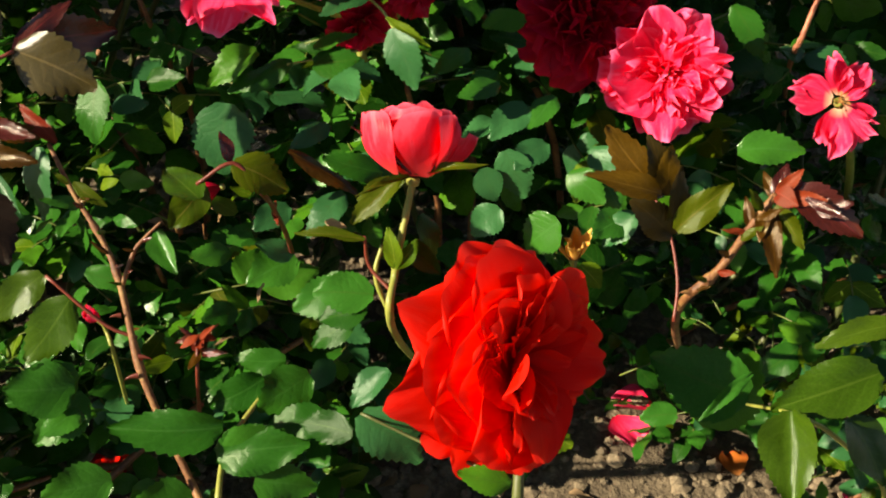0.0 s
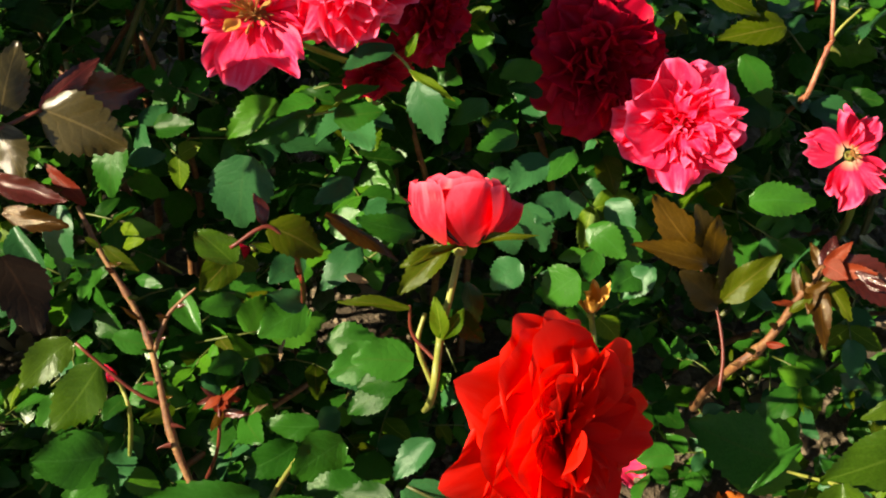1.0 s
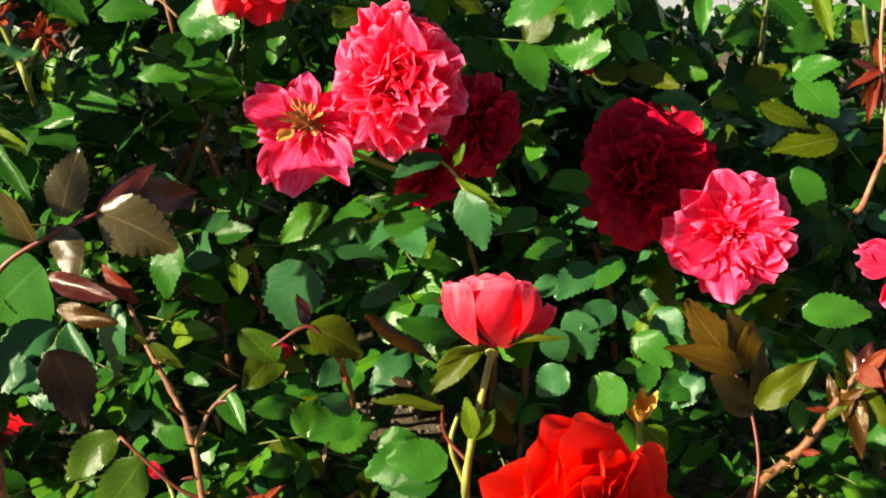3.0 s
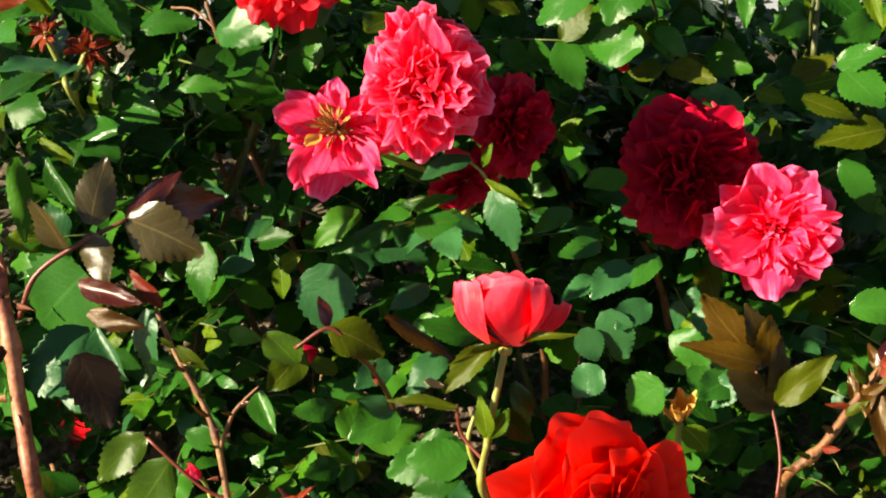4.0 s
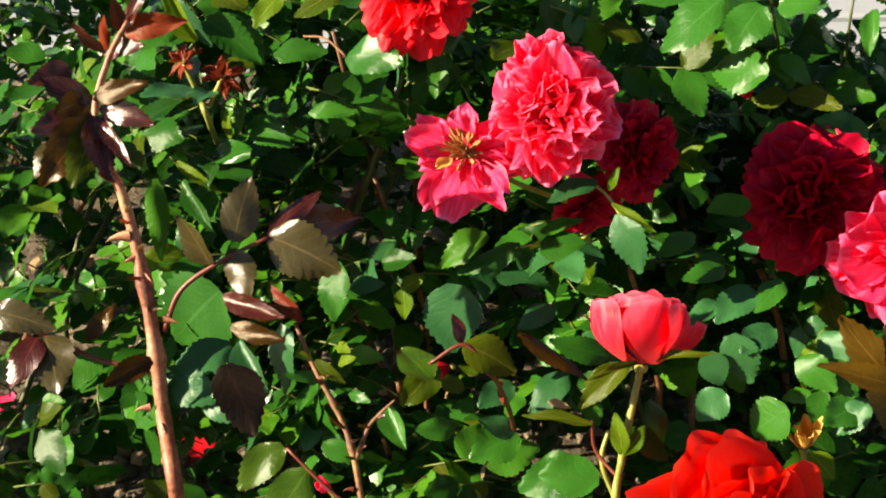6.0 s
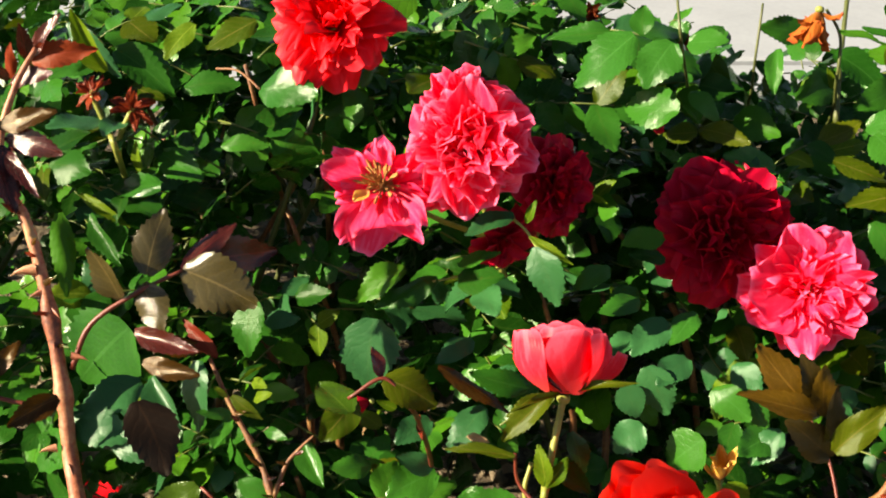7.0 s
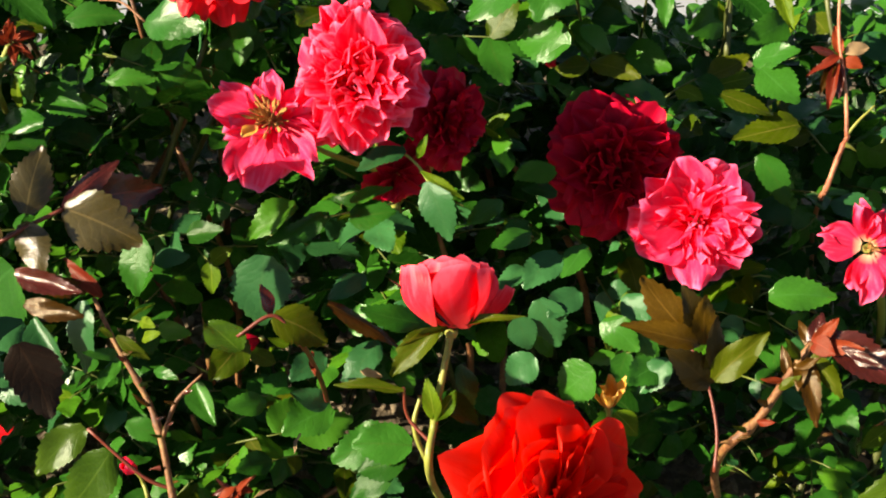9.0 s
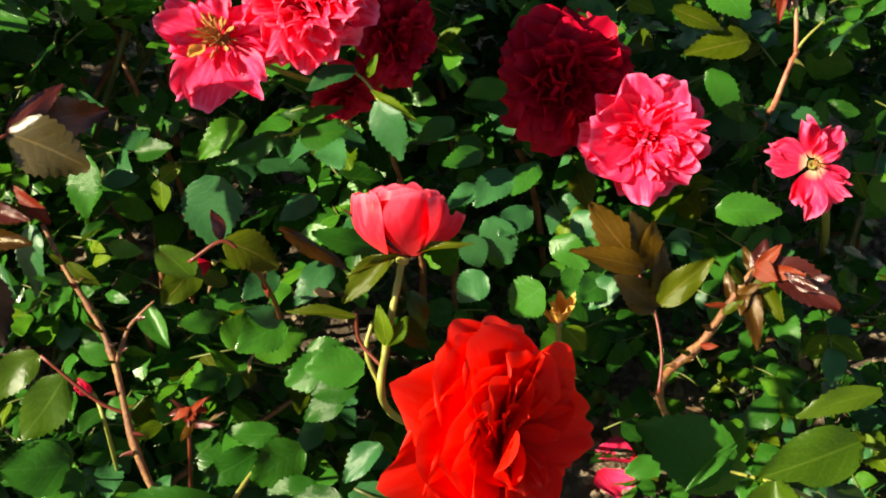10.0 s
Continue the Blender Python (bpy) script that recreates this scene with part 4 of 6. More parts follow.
# the crimson rose in shade and the pink rose beside it
p = thing("rose_plant", (0.249, 0.944, 0.000), "rose cane with a dark crimson bloom in shade", "rose", "flowering rose canes")
stem(p, [(0.289, 1.091, 0.000), (0.193, 0.753, 0.264), (0.166, 0.706, 0.343), (0.161, 0.693, 0.356)], 0.0035, 0.0028, m_cane_green)
bloom(p, (0.160, 0.680, 0.359), (0.14, -0.87, 0.42), 0.0455, m_petal_crimson_shaded, FULL, 31, 0.11, roll=0.35)
lf(p, (0.114, 0.652, 0.370), (0.087, 0.642, 0.373), 0.015, m_leaf, (-0.3, -0.5, 0.8), 5)
lf(p, (0.115, 0.645, 0.357), (0.092, 0.639, 0.366), 0.013, m_leaf, (-0.3, -0.5, 0.8), 0)
lf(p, (0.196, 0.716, 0.387), (0.162, 0.709, 0.404), 0.0186, m_leaf_lit, (-0.3, -0.5, 0.8), 5)
lf(p, (0.109, 0.661, 0.369), (0.088, 0.645, 0.371), 0.0132, m_leaf_lit, (-0.4, -0.5, 0.75), 5)
lf(p, (0.097, 0.635, 0.342), (0.077, 0.618, 0.343), 0.0159, m_leaf_lit, (-0.3, -0.5, 0.8), 1)
lf(p, (0.184, 0.712, 0.393), (0.161, 0.716, 0.401), 0.018, m_leaf_blue, (-0.3, -0.5, 0.8), 1)
lf(p, (0.146, 0.714, 0.397), (0.121, 0.709, 0.388), 0.017, m_leaf, (-0.3, -0.5, 0.8), 3)
p = thing("rose_plant", (0.345, 0.925, 0.000), "rose cane with a shaggy pink bloom", "rose", "flowering rose canes")
stem(p, [(0.359, 1.003, -0.000), (0.254, 0.719, 0.245), (0.219, 0.668, 0.317), (0.208, 0.644, 0.336)], 0.0035, 0.0028, m_cane_green)
LOOSE = [(8, 1.0, 95, 12, 0.50, 0.15, 0.16, 0.08), (9, 0.98, 82, 16, 0.46, 0.3, 0.16, 0.06), (11, 0.92, 68, 22, 0.38, 0.45, 0.14, 0.04), (11, 0.78, 54, 22, 0.30, 0.7, 0.12, 0.02), (7, 0.56, 42, 18, 0.24, 0.9, 0.1, 0.0), (5, 0.38, 18, 10, 0.30, 0.9, 0.0, 0.0)]
h = bloom(p, (0.206, 0.640, 0.339), (-0.20, -0.84, 0.48), 0.0378, m_petal_rose, LOOSE, 41, 0.13, spin=0.3, roll=0.9)
single_petals(h, 0.0375, m_petal_rose, (
    (182, 58, 0.98, 0.62, 0.40, 0.06, 0.03), (212, 66, 1.00, 0.56, 0.28, 0.10, 0.05), (152, 64, 0.98, 0.52, 0.35, 0.10, 0.05), (116, 62, 1.08, 0.44, 0.45, 0.04, 0.06), (66, 64, 1.06, 0.44, 0.50, 0.10, 0.04), (20, 60, 0.98, 0.30, 0.80, 0.10, 0.06), (-20, 62, 0.98, 0.28, 0.80, 0.10, 0.06), (-84, 70, 1.06, 0.40, 0.35, 0.10, 0.12)), ruffle=0.06, base=0.14)

# the small torn pink rose
p = thing("rose_plant", (0.477, 0.846, 0.000), "rose cane with a torn pink bloom losing its petals", "rose", "flowering rose canes")
stem(p, [(0.501, 0.918, 0.000), (0.366, 0.677, 0.237), (0.329, 0.636, 0.311), (0.314, 0.616, 0.332)], 0.0032, 0.0025, m_cane_green)
h = cup_bud(p, (0.311, 0.612, 0.335), (-0.05, -0.72, 0.66), 0.0275, m_petal_torn, (
    (170, 80, 1.00, 0.42, 0.20, 0.05, 0.0), (148, 86, 0.88, 0.34, 0.30, 0.20, 0.08), (92, 74, 0.88, 0.40, 0.50, 0.30, 0.05), (58, 78, 0.90, 0.40, 0.50, 0.35, 0.06), (30, 84, 0.80, 0.30, 0.40, 0.30, 0.08),
    (264, 84, 1.04, 0.44, 0.25, 0.10, 0.04), (246, 94, 0.84, 0.34, 0.30, 0.15, 0.10), (308, 78, 0.92, 0.34, 0.35, 0.15, 0.14), (334, 88, 0.80, 0.28, 0.40, 0.20, 0.10), (80, 42, 0.55, 0.28, 0.80, 0.20, 0.0), (20, 46, 0.50, 0.26, 0.80, 0.20, 0.0)), ruffle=0.15)
stamens(h, 0.007, 22, 3)

# the scarlet rose behind the cluster
p = thing("rose_plant", (-0.217, 1.274, 0.000), "rose cane with a nodding scarlet bloom", "rose", "flowering rose canes")
stem(p, [(-0.236, 1.416, 0.000), (-0.131, 0.878, 0.341), (-0.111, 0.786, 0.441), (-0.104, 0.737, 0.477)], 0.004, 0.003, m_cane_green)
bloom(p, (-0.101, 0.729, 0.485), (0.05, -0.62, 0.78), 0.0415, m_petal_cherry, SHAGGY, 61, 0.075, roll=0.35)
lf(p, (-0.148, 0.709, 0.448), (-0.112, 0.681, 0.460), 0.026, m_leaf_lit, (-0.4, -0.6, 0.7), 1)
stem(p, [(-0.148, 0.709, 0.448), (-0.165, 0.725, 0.455), (-0.182, 0.735, 0.453)], 0.0008, 0.0008, m_cane_brown, "leaf_stalk")
lf(p, (-0.083, 0.719, 0.445), (-0.072, 0.728, 0.462), 0.014, m_leaf, None, 0)

# withered yellow flower
p = thing("rose_plant", (0.199, 0.736, 0.000), "short cane with a withered yellow-orange flower", "rose", "flowering rose canes")
stem(p, [(0.199, 0.736, 0.000), (0.142, 0.530, 0.238), (0.141, 0.545, 0.264)], 0.0025, 0.0018, m_cane_green)
WITHER = [(5, 1.0, 22, 10, 0.22, 0.6, 0.1, 0.2), (4, 0.85, 12, 8, 0.2, 0.8, 0.05, 0.1)]
bloom(p, (0.141, 0.544, 0.264), (-0.05, -0.1, 1.0), 0.022, m_petal_gold, WITHER, 71, 0.09)
lf(p, (0.129, 0.544, 0.293), (0.109, 0.548, 0.269), 0.024, m_leaf_lit, (-0.3, -0.6, 0.7), 5)
lf(p, (0.143, 0.535, 0.267), (0.157, 0.527, 0.254), 0.014, m_leaf_lime, (-0.3, -0.6, 0.7), 1)
lf(p, (0.096, 0.614, 0.346), (0.071, 0.599, 0.350), 0.0155, m_leaf_lit, (-0.40, -0.55, 0.72), 1)
lf(p, (0.113, 0.607, 0.335), (0.089, 0.586, 0.327), 0.0190, m_leaf_blue, (-0.40, -0.55, 0.72), 5)
lf(p, (0.130, 0.610, 0.340), (0.112, 0.589, 0.334), 0.0162, m_leaf_lit, (-0.40, -0.55, 0.72), 1)
lf(p, (0.092, 0.603, 0.327), (0.072, 0.586, 0.326), 0.0148, m_leaf_blue, (-0.40, -0.55, 0.72), 3)
lf(p, (0.122, 0.579, 0.326), (0.102, 0.560, 0.323), 0.0171, m_leaf_blue, (-0.40, -0.55, 0.72), 5)
lf(p, (0.078, 0.633, 0.359), (0.055, 0.615, 0.357), 0.0157, m_leaf_lit, (-0.40, -0.55, 0.72), 1)
lf(p, (0.154, 0.594, 0.312), (0.165, 0.572, 0.306), 0.0169, m_leaf_blue, (-0.40, -0.55, 0.72), 1)
lf(p, (0.174, 0.556, 0.288), (0.150, 0.540, 0.288), 0.0192, m_leaf_lit, (-0.40, -0.55, 0.72), 5)
lf(p, (0.252, 0.608, 0.301), (0.290, 0.596, 0.312), 0.0217, m_leaf_lit, (-0.40, -0.55, 0.72), 3)
lf(p, (0.096, 0.569, 0.327), (0.108, 0.554, 0.301), 0.021, m_leaf_blue, (-0.3, -0.7, 0.6), 1)
lf(p, (0.084, 0.564, 0.318), (0.091, 0.554, 0.300), 0.016, m_leaf_blue, (-0.3, -0.7, 0.6), 5)
lf(p, (0.094, 0.552, 0.297), (0.077, 0.544, 0.283), 0.018, m_leaf_blue, (-0.3, -0.7, 0.6), 5)
lf(p, (0.135, 0.563, 0.315), (0.153, 0.542, 0.310), 0.018, m_leaf_lit, (-0.3, -0.6, 0.7), 1)
lf(p, (0.153, 0.563, 0.315), (0.164, 0.544, 0.302), 0.015, m_leaf_lit, (-0.3, -0.6, 0.7), 1)
lf(p, (0.176, 0.551, 0.294), (0.156, 0.541, 0.278), 0.017, m_leaf_blue, (-0.3, -0.6, 0.7), 3)

# the thorny shoot with coppery young leaves
p = thing("rose_plant", (-0.306, 0.608, 0.000), "stout thorny pinkish cane with glossy wine-red young leaves", "rose", "young rose shoots")
stem(p, [(-0.306, 0.608, 0.000), (-0.206, 0.437, 0.283), (-0.214, 0.464, 0.340), (-0.218, 0.480, 0.369), (-0.227, 0.504, 0.411), (-0.238, 0.523, 0.446), (-0.249, 0.532, 0.464), (-0.252, 0.545, 0.485), (-0.244, 0.559, 0.509), (-0.235, 0.570, 0.524)], 0.0050, 0.0013, m_cane_red, knots=(0.33, 0.42), steps=8)
bracts(p, [(-0.215, 0.477, 0.368), (-0.226, 0.501, 0.413), (-0.238, 0.520, 0.447), (-0.249, 0.530, 0.466)], 7, 0.009, (m_leaf_bronze, m_leaf_red), 6)
thorn(p, (-0.230, 0.503, 0.415), (-0.8, -0.5, 0), 0.006, m_cane_red)
thorn(p, (-0.222, 0.490, 0.392), (0.3, -0.9, 0), 0.006, m_cane_red)
thorn(p, (-0.212, 0.449, 0.321), (0.9, -0.4, 0), 0.008, m_cane_red)
thorn(p, (-0.233, 0.508, 0.426), (-1, -0.2, 0.05), 0.012, m_cane_red)
thorn(p, (-0.223, 0.499, 0.407), (0.6, -0.6, 0), 0.007, m_cane_red)
thorn(p, (-0.212, 0.488, 0.386), (1, -0.2, 0.1), 0.008, m_cane_red)
thorn(p, (-0.213, 0.458, 0.338), (0.5, -0.8, 0), 0.007, m_cane_red)
thorn(p, (-0.221, 0.463, 0.346), (-1, -0.3, 0.1), 0.008, m_cane_red)
lf(p, (-0.252, 0.537, 0.484), (-0.270, 0.504, 0.460), 0.0229, m_leaf_bronze, (0.45, -0.8, 0.35), 3)
lf(p, (-0.251, 0.535, 0.481), (-0.255, 0.505, 0.459), 0.0176, m_leaf_olive, (0.4, -0.85, 0.35), 1)
lf(p, (-0.250, 0.536, 0.483), (-0.235, 0.507, 0.460), 0.0188, m_leaf_wine, (0.46, -0.76, 0.45), 2)
lf(p, (-0.247, 0.539, 0.487), (-0.217, 0.524, 0.486), 0.0129, m_leaf_wine, (-0.43, -0.67, 0.6), 1)
lf(p, (-0.250, 0.541, 0.492), (-0.218, 0.534, 0.504), 0.0129, m_leaf_bronze, (-0.3, -0.8, 0.5), 0)
lf(p, (-0.252, 0.538, 0.486), (-0.277, 0.518, 0.484), 0.0182, m_leaf_wine, (0.1, -0.9, 0.4), 4)
lf(p, (-0.252, 0.540, 0.490), (-0.271, 0.531, 0.507), 0.0141, m_leaf_wine, (-0.1, -0.8, 0.6), 3)
lf(p, (-0.245, 0.537, 0.483), (-0.224, 0.511, 0.466), 0.0088, m_leaf_wine, (-0.43, -0.67, 0.6), 2)
lf(p, (-0.253, 0.541, 0.491), (-0.264, 0.523, 0.491), 0.0147, m_leaf_bronze, (0.2, -0.9, 0.3), 0)
lf(p, (-0.252, 0.568, 0.507), (-0.263, 0.560, 0.525), 0.0096, m_leaf_wine, (-0.43, -0.67, 0.6), 0)
lf(p, (-0.251, 0.567, 0.506), (-0.228, 0.558, 0.517), 0.0102, m_leaf_wine, (-0.2, -0.7, 0.7), 1)
lf(p, (-0.253, 0.573, 0.506), (-0.249, 0.567, 0.526), 0.0079, m_leaf_red, (-0.1, -0.9, 0.3), 4)
lf(p, (-0.247, 0.588, 0.512), (-0.228, 0.587, 0.538), 0.0093, m_leaf_wine, (-0.2, -0.8, 0.5), 0)
lf(p, (-0.246, 0.588, 0.511), (-0.212, 0.579, 0.521), 0.0142, m_leaf_red, (0.46, -0.76, 0.45), 3)
lf(p, (-0.249, 0.588, 0.512), (-0.247, 0.583, 0.533), 0.0093, m_leaf_wine, (0.46, -0.76, 0.45), 2)
lf(p, (-0.277, 0.576, 0.495), (-0.291, 0.557, 0.495), 0.0142, m_leaf_wine, (0.46, -0.76, 0.45), 3)
lf(p, (-0.279, 0.547, 0.465), (-0.287, 0.524, 0.456), 0.0152, m_leaf_khaki, (-0.2, -0.8, 0.5), 1)
lf(p, (-0.222, 0.634, 0.488), (-0.239, 0.636, 0.524), 0.0140, m_leaf_lime, (-0.3, -0.6, 0.7), 6)
lf(p, (-0.232, 0.637, 0.494), (-0.258, 0.617, 0.494), 0.0127, m_leaf_lit, (-0.2, -0.7, 0.6), 1)
lf(p, (-0.290, 0.619, 0.471), (-0.288, 0.614, 0.492), 0.0153, m_leaf_lit, (-0.5, -0.6, 0.6), 5)
lf(p, (-0.217, 0.641, 0.499), (-0.182, 0.619, 0.486), 0.0193, m_leaf_deep, (0.4, -0.7, 0.5), 3)
stem(p, [(-0.214, 0.487, 0.379), (-0.203, 0.495, 0.401), (-0.179, 0.502, 0.416), (-0.156, 0.510, 0.425)], 0.0016, 0.0010, m_petiole, "leaf_stalk")
lf(p, (-0.174, 0.507, 0.424), (-0.163, 0.516, 0.456), 0.022, m_leaf_khaki, (0.25, -0.82, 0.45), 4)
lf(p, (-0.156, 0.511, 0.425), (-0.119, 0.496, 0.412), 0.029, m_leaf_khaki, (-0.53, -0.66, 0.54), 1)
lf(p, (-0.176, 0.505, 0.420), (-0.166, 0.484, 0.403), 0.020, m_leaf_khaki, (-0.15, -0.92, 0.30), 4)
lf(p, (-0.187, 0.500, 0.414), (-0.201, 0.502, 0.442), 0.022, m_leaf_khaki, (-0.53, -0.66, 0.54), 2)
lf(p, (-0.156, 0.511, 0.425), (-0.130, 0.526, 0.445), 0.013, m_leaf_wine, (0.1, -0.75, 0.65), 4)
lf(p, (-0.152, 0.521, 0.423), (-0.110, 0.529, 0.426), 0.022, m_leaf_wine, (0.25, -0.82, 0.45), 3)
lf(p, (-0.222, 0.600, 0.332), (-0.260, 0.593, 0.296), 0.0510, m_leaf_lit, (-0.25, -0.85, 0.45), 5)
lf(p, (-0.218, 0.481, 0.354), (-0.181, 0.465, 0.351), 0.0187, m_leaf_blue, (-0.43, -0.67, 0.6), 5)
lf(p, (-0.182, 0.496, 0.365), (-0.213, 0.475, 0.362), 0.0212, m_leaf_blue, (-0.43, -0.67, 0.6), 1)
lf(p, (-0.196, 0.473, 0.347), (-0.164, 0.457, 0.345), 0.0155, m_leaf_blue, (-0.43, -0.67, 0.6), 0)
lf(p, (-0.166, 0.469, 0.387), (-0.149, 0.445, 0.373), 0.0143, m_leaf_blue, (-0.43, -0.67, 0.6), 6)
lf(p, (-0.165, 0.439, 0.394), (-0.146, 0.412, 0.375), 0.0228, m_leaf_shaded, (0.46, -0.76, 0.45), 1)
lf(p, (-0.175, 0.480, 0.407), (-0.140, 0.465, 0.405), 0.0126, m_leaf_wine, (-0.43, -0.67, 0.6), 2)
lf(p, (-0.171, 0.473, 0.393), (-0.141, 0.459, 0.395), 0.0115, m_leaf_bronze, (-0.1, -0.8, 0.5), 0)
lf(p, (-0.170, 0.483, 0.402), (-0.140, 0.482, 0.393), 0.012, m_leaf_bronze, (-0.15, -0.92, 0.30), 0)
lf(p, (-0.309, 0.483, 0.394), (-0.271, 0.473, 0.390), 0.016, m_leaf_khaki, (0.1, -0.75, 0.65), 1)
lf(p, (-0.278, 0.479, 0.381), (-0.264, 0.450, 0.368), 0.024, m_leaf_khaki, (0.25, -0.82, 0.45), 1)
lf(p, (-0.281, 0.479, 0.381), (-0.289, 0.449, 0.372), 0.018, m_leaf_wine, (-0.15, -0.92, 0.30), 1)
lf(p, (-0.260, 0.488, 0.372), (-0.245, 0.499, 0.388), 0.011, m_leaf_bronze, (0.1, -0.75, 0.65), 0)
lf(p, (-0.217, 0.471, 0.372), (-0.238, 0.453, 0.367), 0.015, m_leaf_bronze, (0.25, -0.82, 0.45), 2)
lf(p, (-0.311, 0.470, 0.374), (-0.302, 0.459, 0.352), 0.016, m_leaf_bronze, (-0.15, -0.92, 0.30), 2)
stem(p, [(-0.216, 0.476, 0.362), (-0.248, 0.475, 0.368), (-0.281, 0.479, 0.382), (-0.314, 0.477, 0.387)], 0.0013, 0.0010, m_petiole, "leaf_stalk")

# the lean brown cane with a forked tip
p = thing("rose_plant", (-0.077, 0.470, 0.000), "lean brown thorny cane with a forked tip", "rose", "young rose shoots")
stem(p, [(-0.077, 0.470, 0.000), (-0.059, 0.357, 0.240), (-0.070, 0.372, 0.265), (-0.093, 0.404, 0.306), (-0.104, 0.433, 0.341), (-0.113, 0.448, 0.357), (-0.127, 0.463, 0.375), (-0.139, 0.480, 0.391)], 0.0023, 0.0011, m_cane_brown, knots=(0.45, 0.6, 0.75), steps=8)
stem(p, [(-0.103, 0.433, 0.341), (-0.097, 0.441, 0.355), (-0.090, 0.444, 0.363), (-0.083, 0.445, 0.370)], 0.0013, 0.0005, m_cane_brown, "side_shoot")
bracts(p, [(-0.103, 0.432, 0.342), (-0.096, 0.439, 0.357), (-0.083, 0.445, 0.370)], 3, 0.005, (m_leaf_wine, m_leaf_bronze), 3)
bracts(p, [(-0.092, 0.403, 0.307), (-0.103, 0.432, 0.342), (-0.113, 0.446, 0.358), (-0.126, 0.461, 0.376), (-0.139, 0.478, 0.392)], 8, 0.008, (m_leaf_bronze, m_leaf_olive, m_leaf_wine), 4)
stem(p, [(-0.096, 0.417, 0.321), (-0.112, 0.420, 0.328), (-0.138, 0.432, 0.348)], 0.0010, 0.0008, m_petiole, "leaf_stalk")
thorn(p, (-0.094, 0.409, 0.316), (1, -0.2, 0.1), 0.006, m_petiole)
thorn(p, (-0.096, 0.403, 0.309), (-1, -0.2, 0), 0.006, m_petiole)
thorn(p, (-0.104, 0.422, 0.331), (-1, -0.2, 0.2), 0.005, m_petiole)
lf(p, (-0.135, 0.480, 0.392), (-0.156, 0.493, 0.406), 0.009, m_leaf_red, (-0.5, -0.6, 0.6), 0)
lf(p, (-0.126, 0.463, 0.380), (-0.110, 0.455, 0.372), 0.007, m_leaf_olive, (-0.4, -0.5, 0.7), 0)
lf(p, (-0.156, 0.513, 0.367), (-0.159, 0.489, 0.337), 0.020, m_leaf_blue, (-0.53, -0.66, 0.54), 1)
lf(p, (-0.129, 0.432, 0.333), (-0.153, 0.413, 0.308), 0.022, m_leaf_fresh, (0.05, -0.75, 0.6), 1)
lf(p, (-0.142, 0.440, 0.342), (-0.167, 0.427, 0.323), 0.019, m_leaf_fresh, (0.0, -0.65, 0.7), 0)
lf(p, (-0.124, 0.448, 0.337), (-0.102, 0.443, 0.334), 0.012, m_leaf, None, 0)

# the shoot with an arching red leaf stalk
p = thing("rose_plant", (-0.066, 0.660, 0.000), "low rose shoot with arching red leaf stalks", "rose", "young rose shoots")
stem(p, [(-0.042, 0.779, 0.000), (-0.034, 0.586, 0.236), (-0.036, 0.512, 0.327), (-0.038, 0.472, 0.368), (-0.050, 0.471, 0.386), (-0.068, 0.466, 0.377)], 0.0018, 0.0009, m_petiole)
lf(p, (-0.050, 0.471, 0.386), (-0.023, 0.465, 0.375), 0.019, m_leaf_olive, (-0.4, -0.4, 0.85), 1)
lf(p, (-0.023, 0.474, 0.391), (0.015, 0.464, 0.373), 0.010, m_leaf_bronze, (0.3, -0.5, 0.7), 4)
lf(p, (-0.066, 0.458, 0.374), (-0.085, 0.480, 0.381), 0.018, m_leaf_fresh, (0.35, -0.6, 0.65), 7)
lf(p, (-0.065, 0.470, 0.374), (-0.082, 0.458, 0.354), 0.017, m_leaf_olive, (0.4, -0.7, 0.5), 7)
lf(p, (-0.052, 0.475, 0.384), (-0.056, 0.483, 0.397), 0.008, m_leaf_wine, (0.5, -0.6, 0.5), 0)
lf(p, (-0.066, 0.579, 0.353), (-0.071, 0.558, 0.317), 0.033, m_leaf_blue, (-0.25, -0.72, 0.64), 5)
SMALLBUD = [(5, 1.0, 14, 4, 0.40, 0.7, 0.0, 0.1), (4, 0.9, 6, 3, 0.36, 0.9, 0.0, 0.05)]
bloom(p, (-0.060, 0.485, 0.361), (-0.9, -0.3, -0.2), 0.014, m_petal_crimson_shaded, SMALLBUD, 81, 0.03)
lf(p, (-0.073, 0.585, 0.237), (-0.095, 0.572, 0.247), 0.0154, m_leaf_lit, (-0.40, -0.62, 0.66), 1)
lf(p, (-0.031, 0.583, 0.234), (-0.061, 0.563, 0.232), 0.0241, m_leaf_lit, (-0.40, -0.62, 0.66), 5)
lf(p, (-0.033, 0.584, 0.237), (-0.052, 0.574, 0.252), 0.0146, m_leaf_blue, (-0.40, -0.62, 0.66), 3)
lf(p, (-0.000, 0.585, 0.285), (-0.024, 0.559, 0.274), 0.0198, m_leaf_blue, (-0.40, -0.62, 0.66), 1)
lf(p, (-0.034, 0.581, 0.277), (-0.054, 0.562, 0.276), 0.0169, m_leaf_blue, (-0.40, -0.62, 0.66), 5)
lf(p, (-0.019, 0.573, 0.217), (0.014, 0.556, 0.224), 0.0219, m_leaf_deep, (-0.40, -0.62, 0.66), 1)
lf(p, (-0.098, 0.500, 0.321), (-0.087, 0.477, 0.311), 0.0148, m_leaf_lit, (-0.40, -0.62, 0.66), 6)
lf(p, (-0.018, 0.571, 0.307), (-0.001, 0.563, 0.324), 0.0171, m_leaf_lit, (-0.40, -0.62, 0.66), 5)
lf(p, (-0.059, 0.528, 0.312), (-0.075, 0.521, 0.329), 0.0110, m_leaf_fresh, (-0.40, -0.62, 0.66), 0)

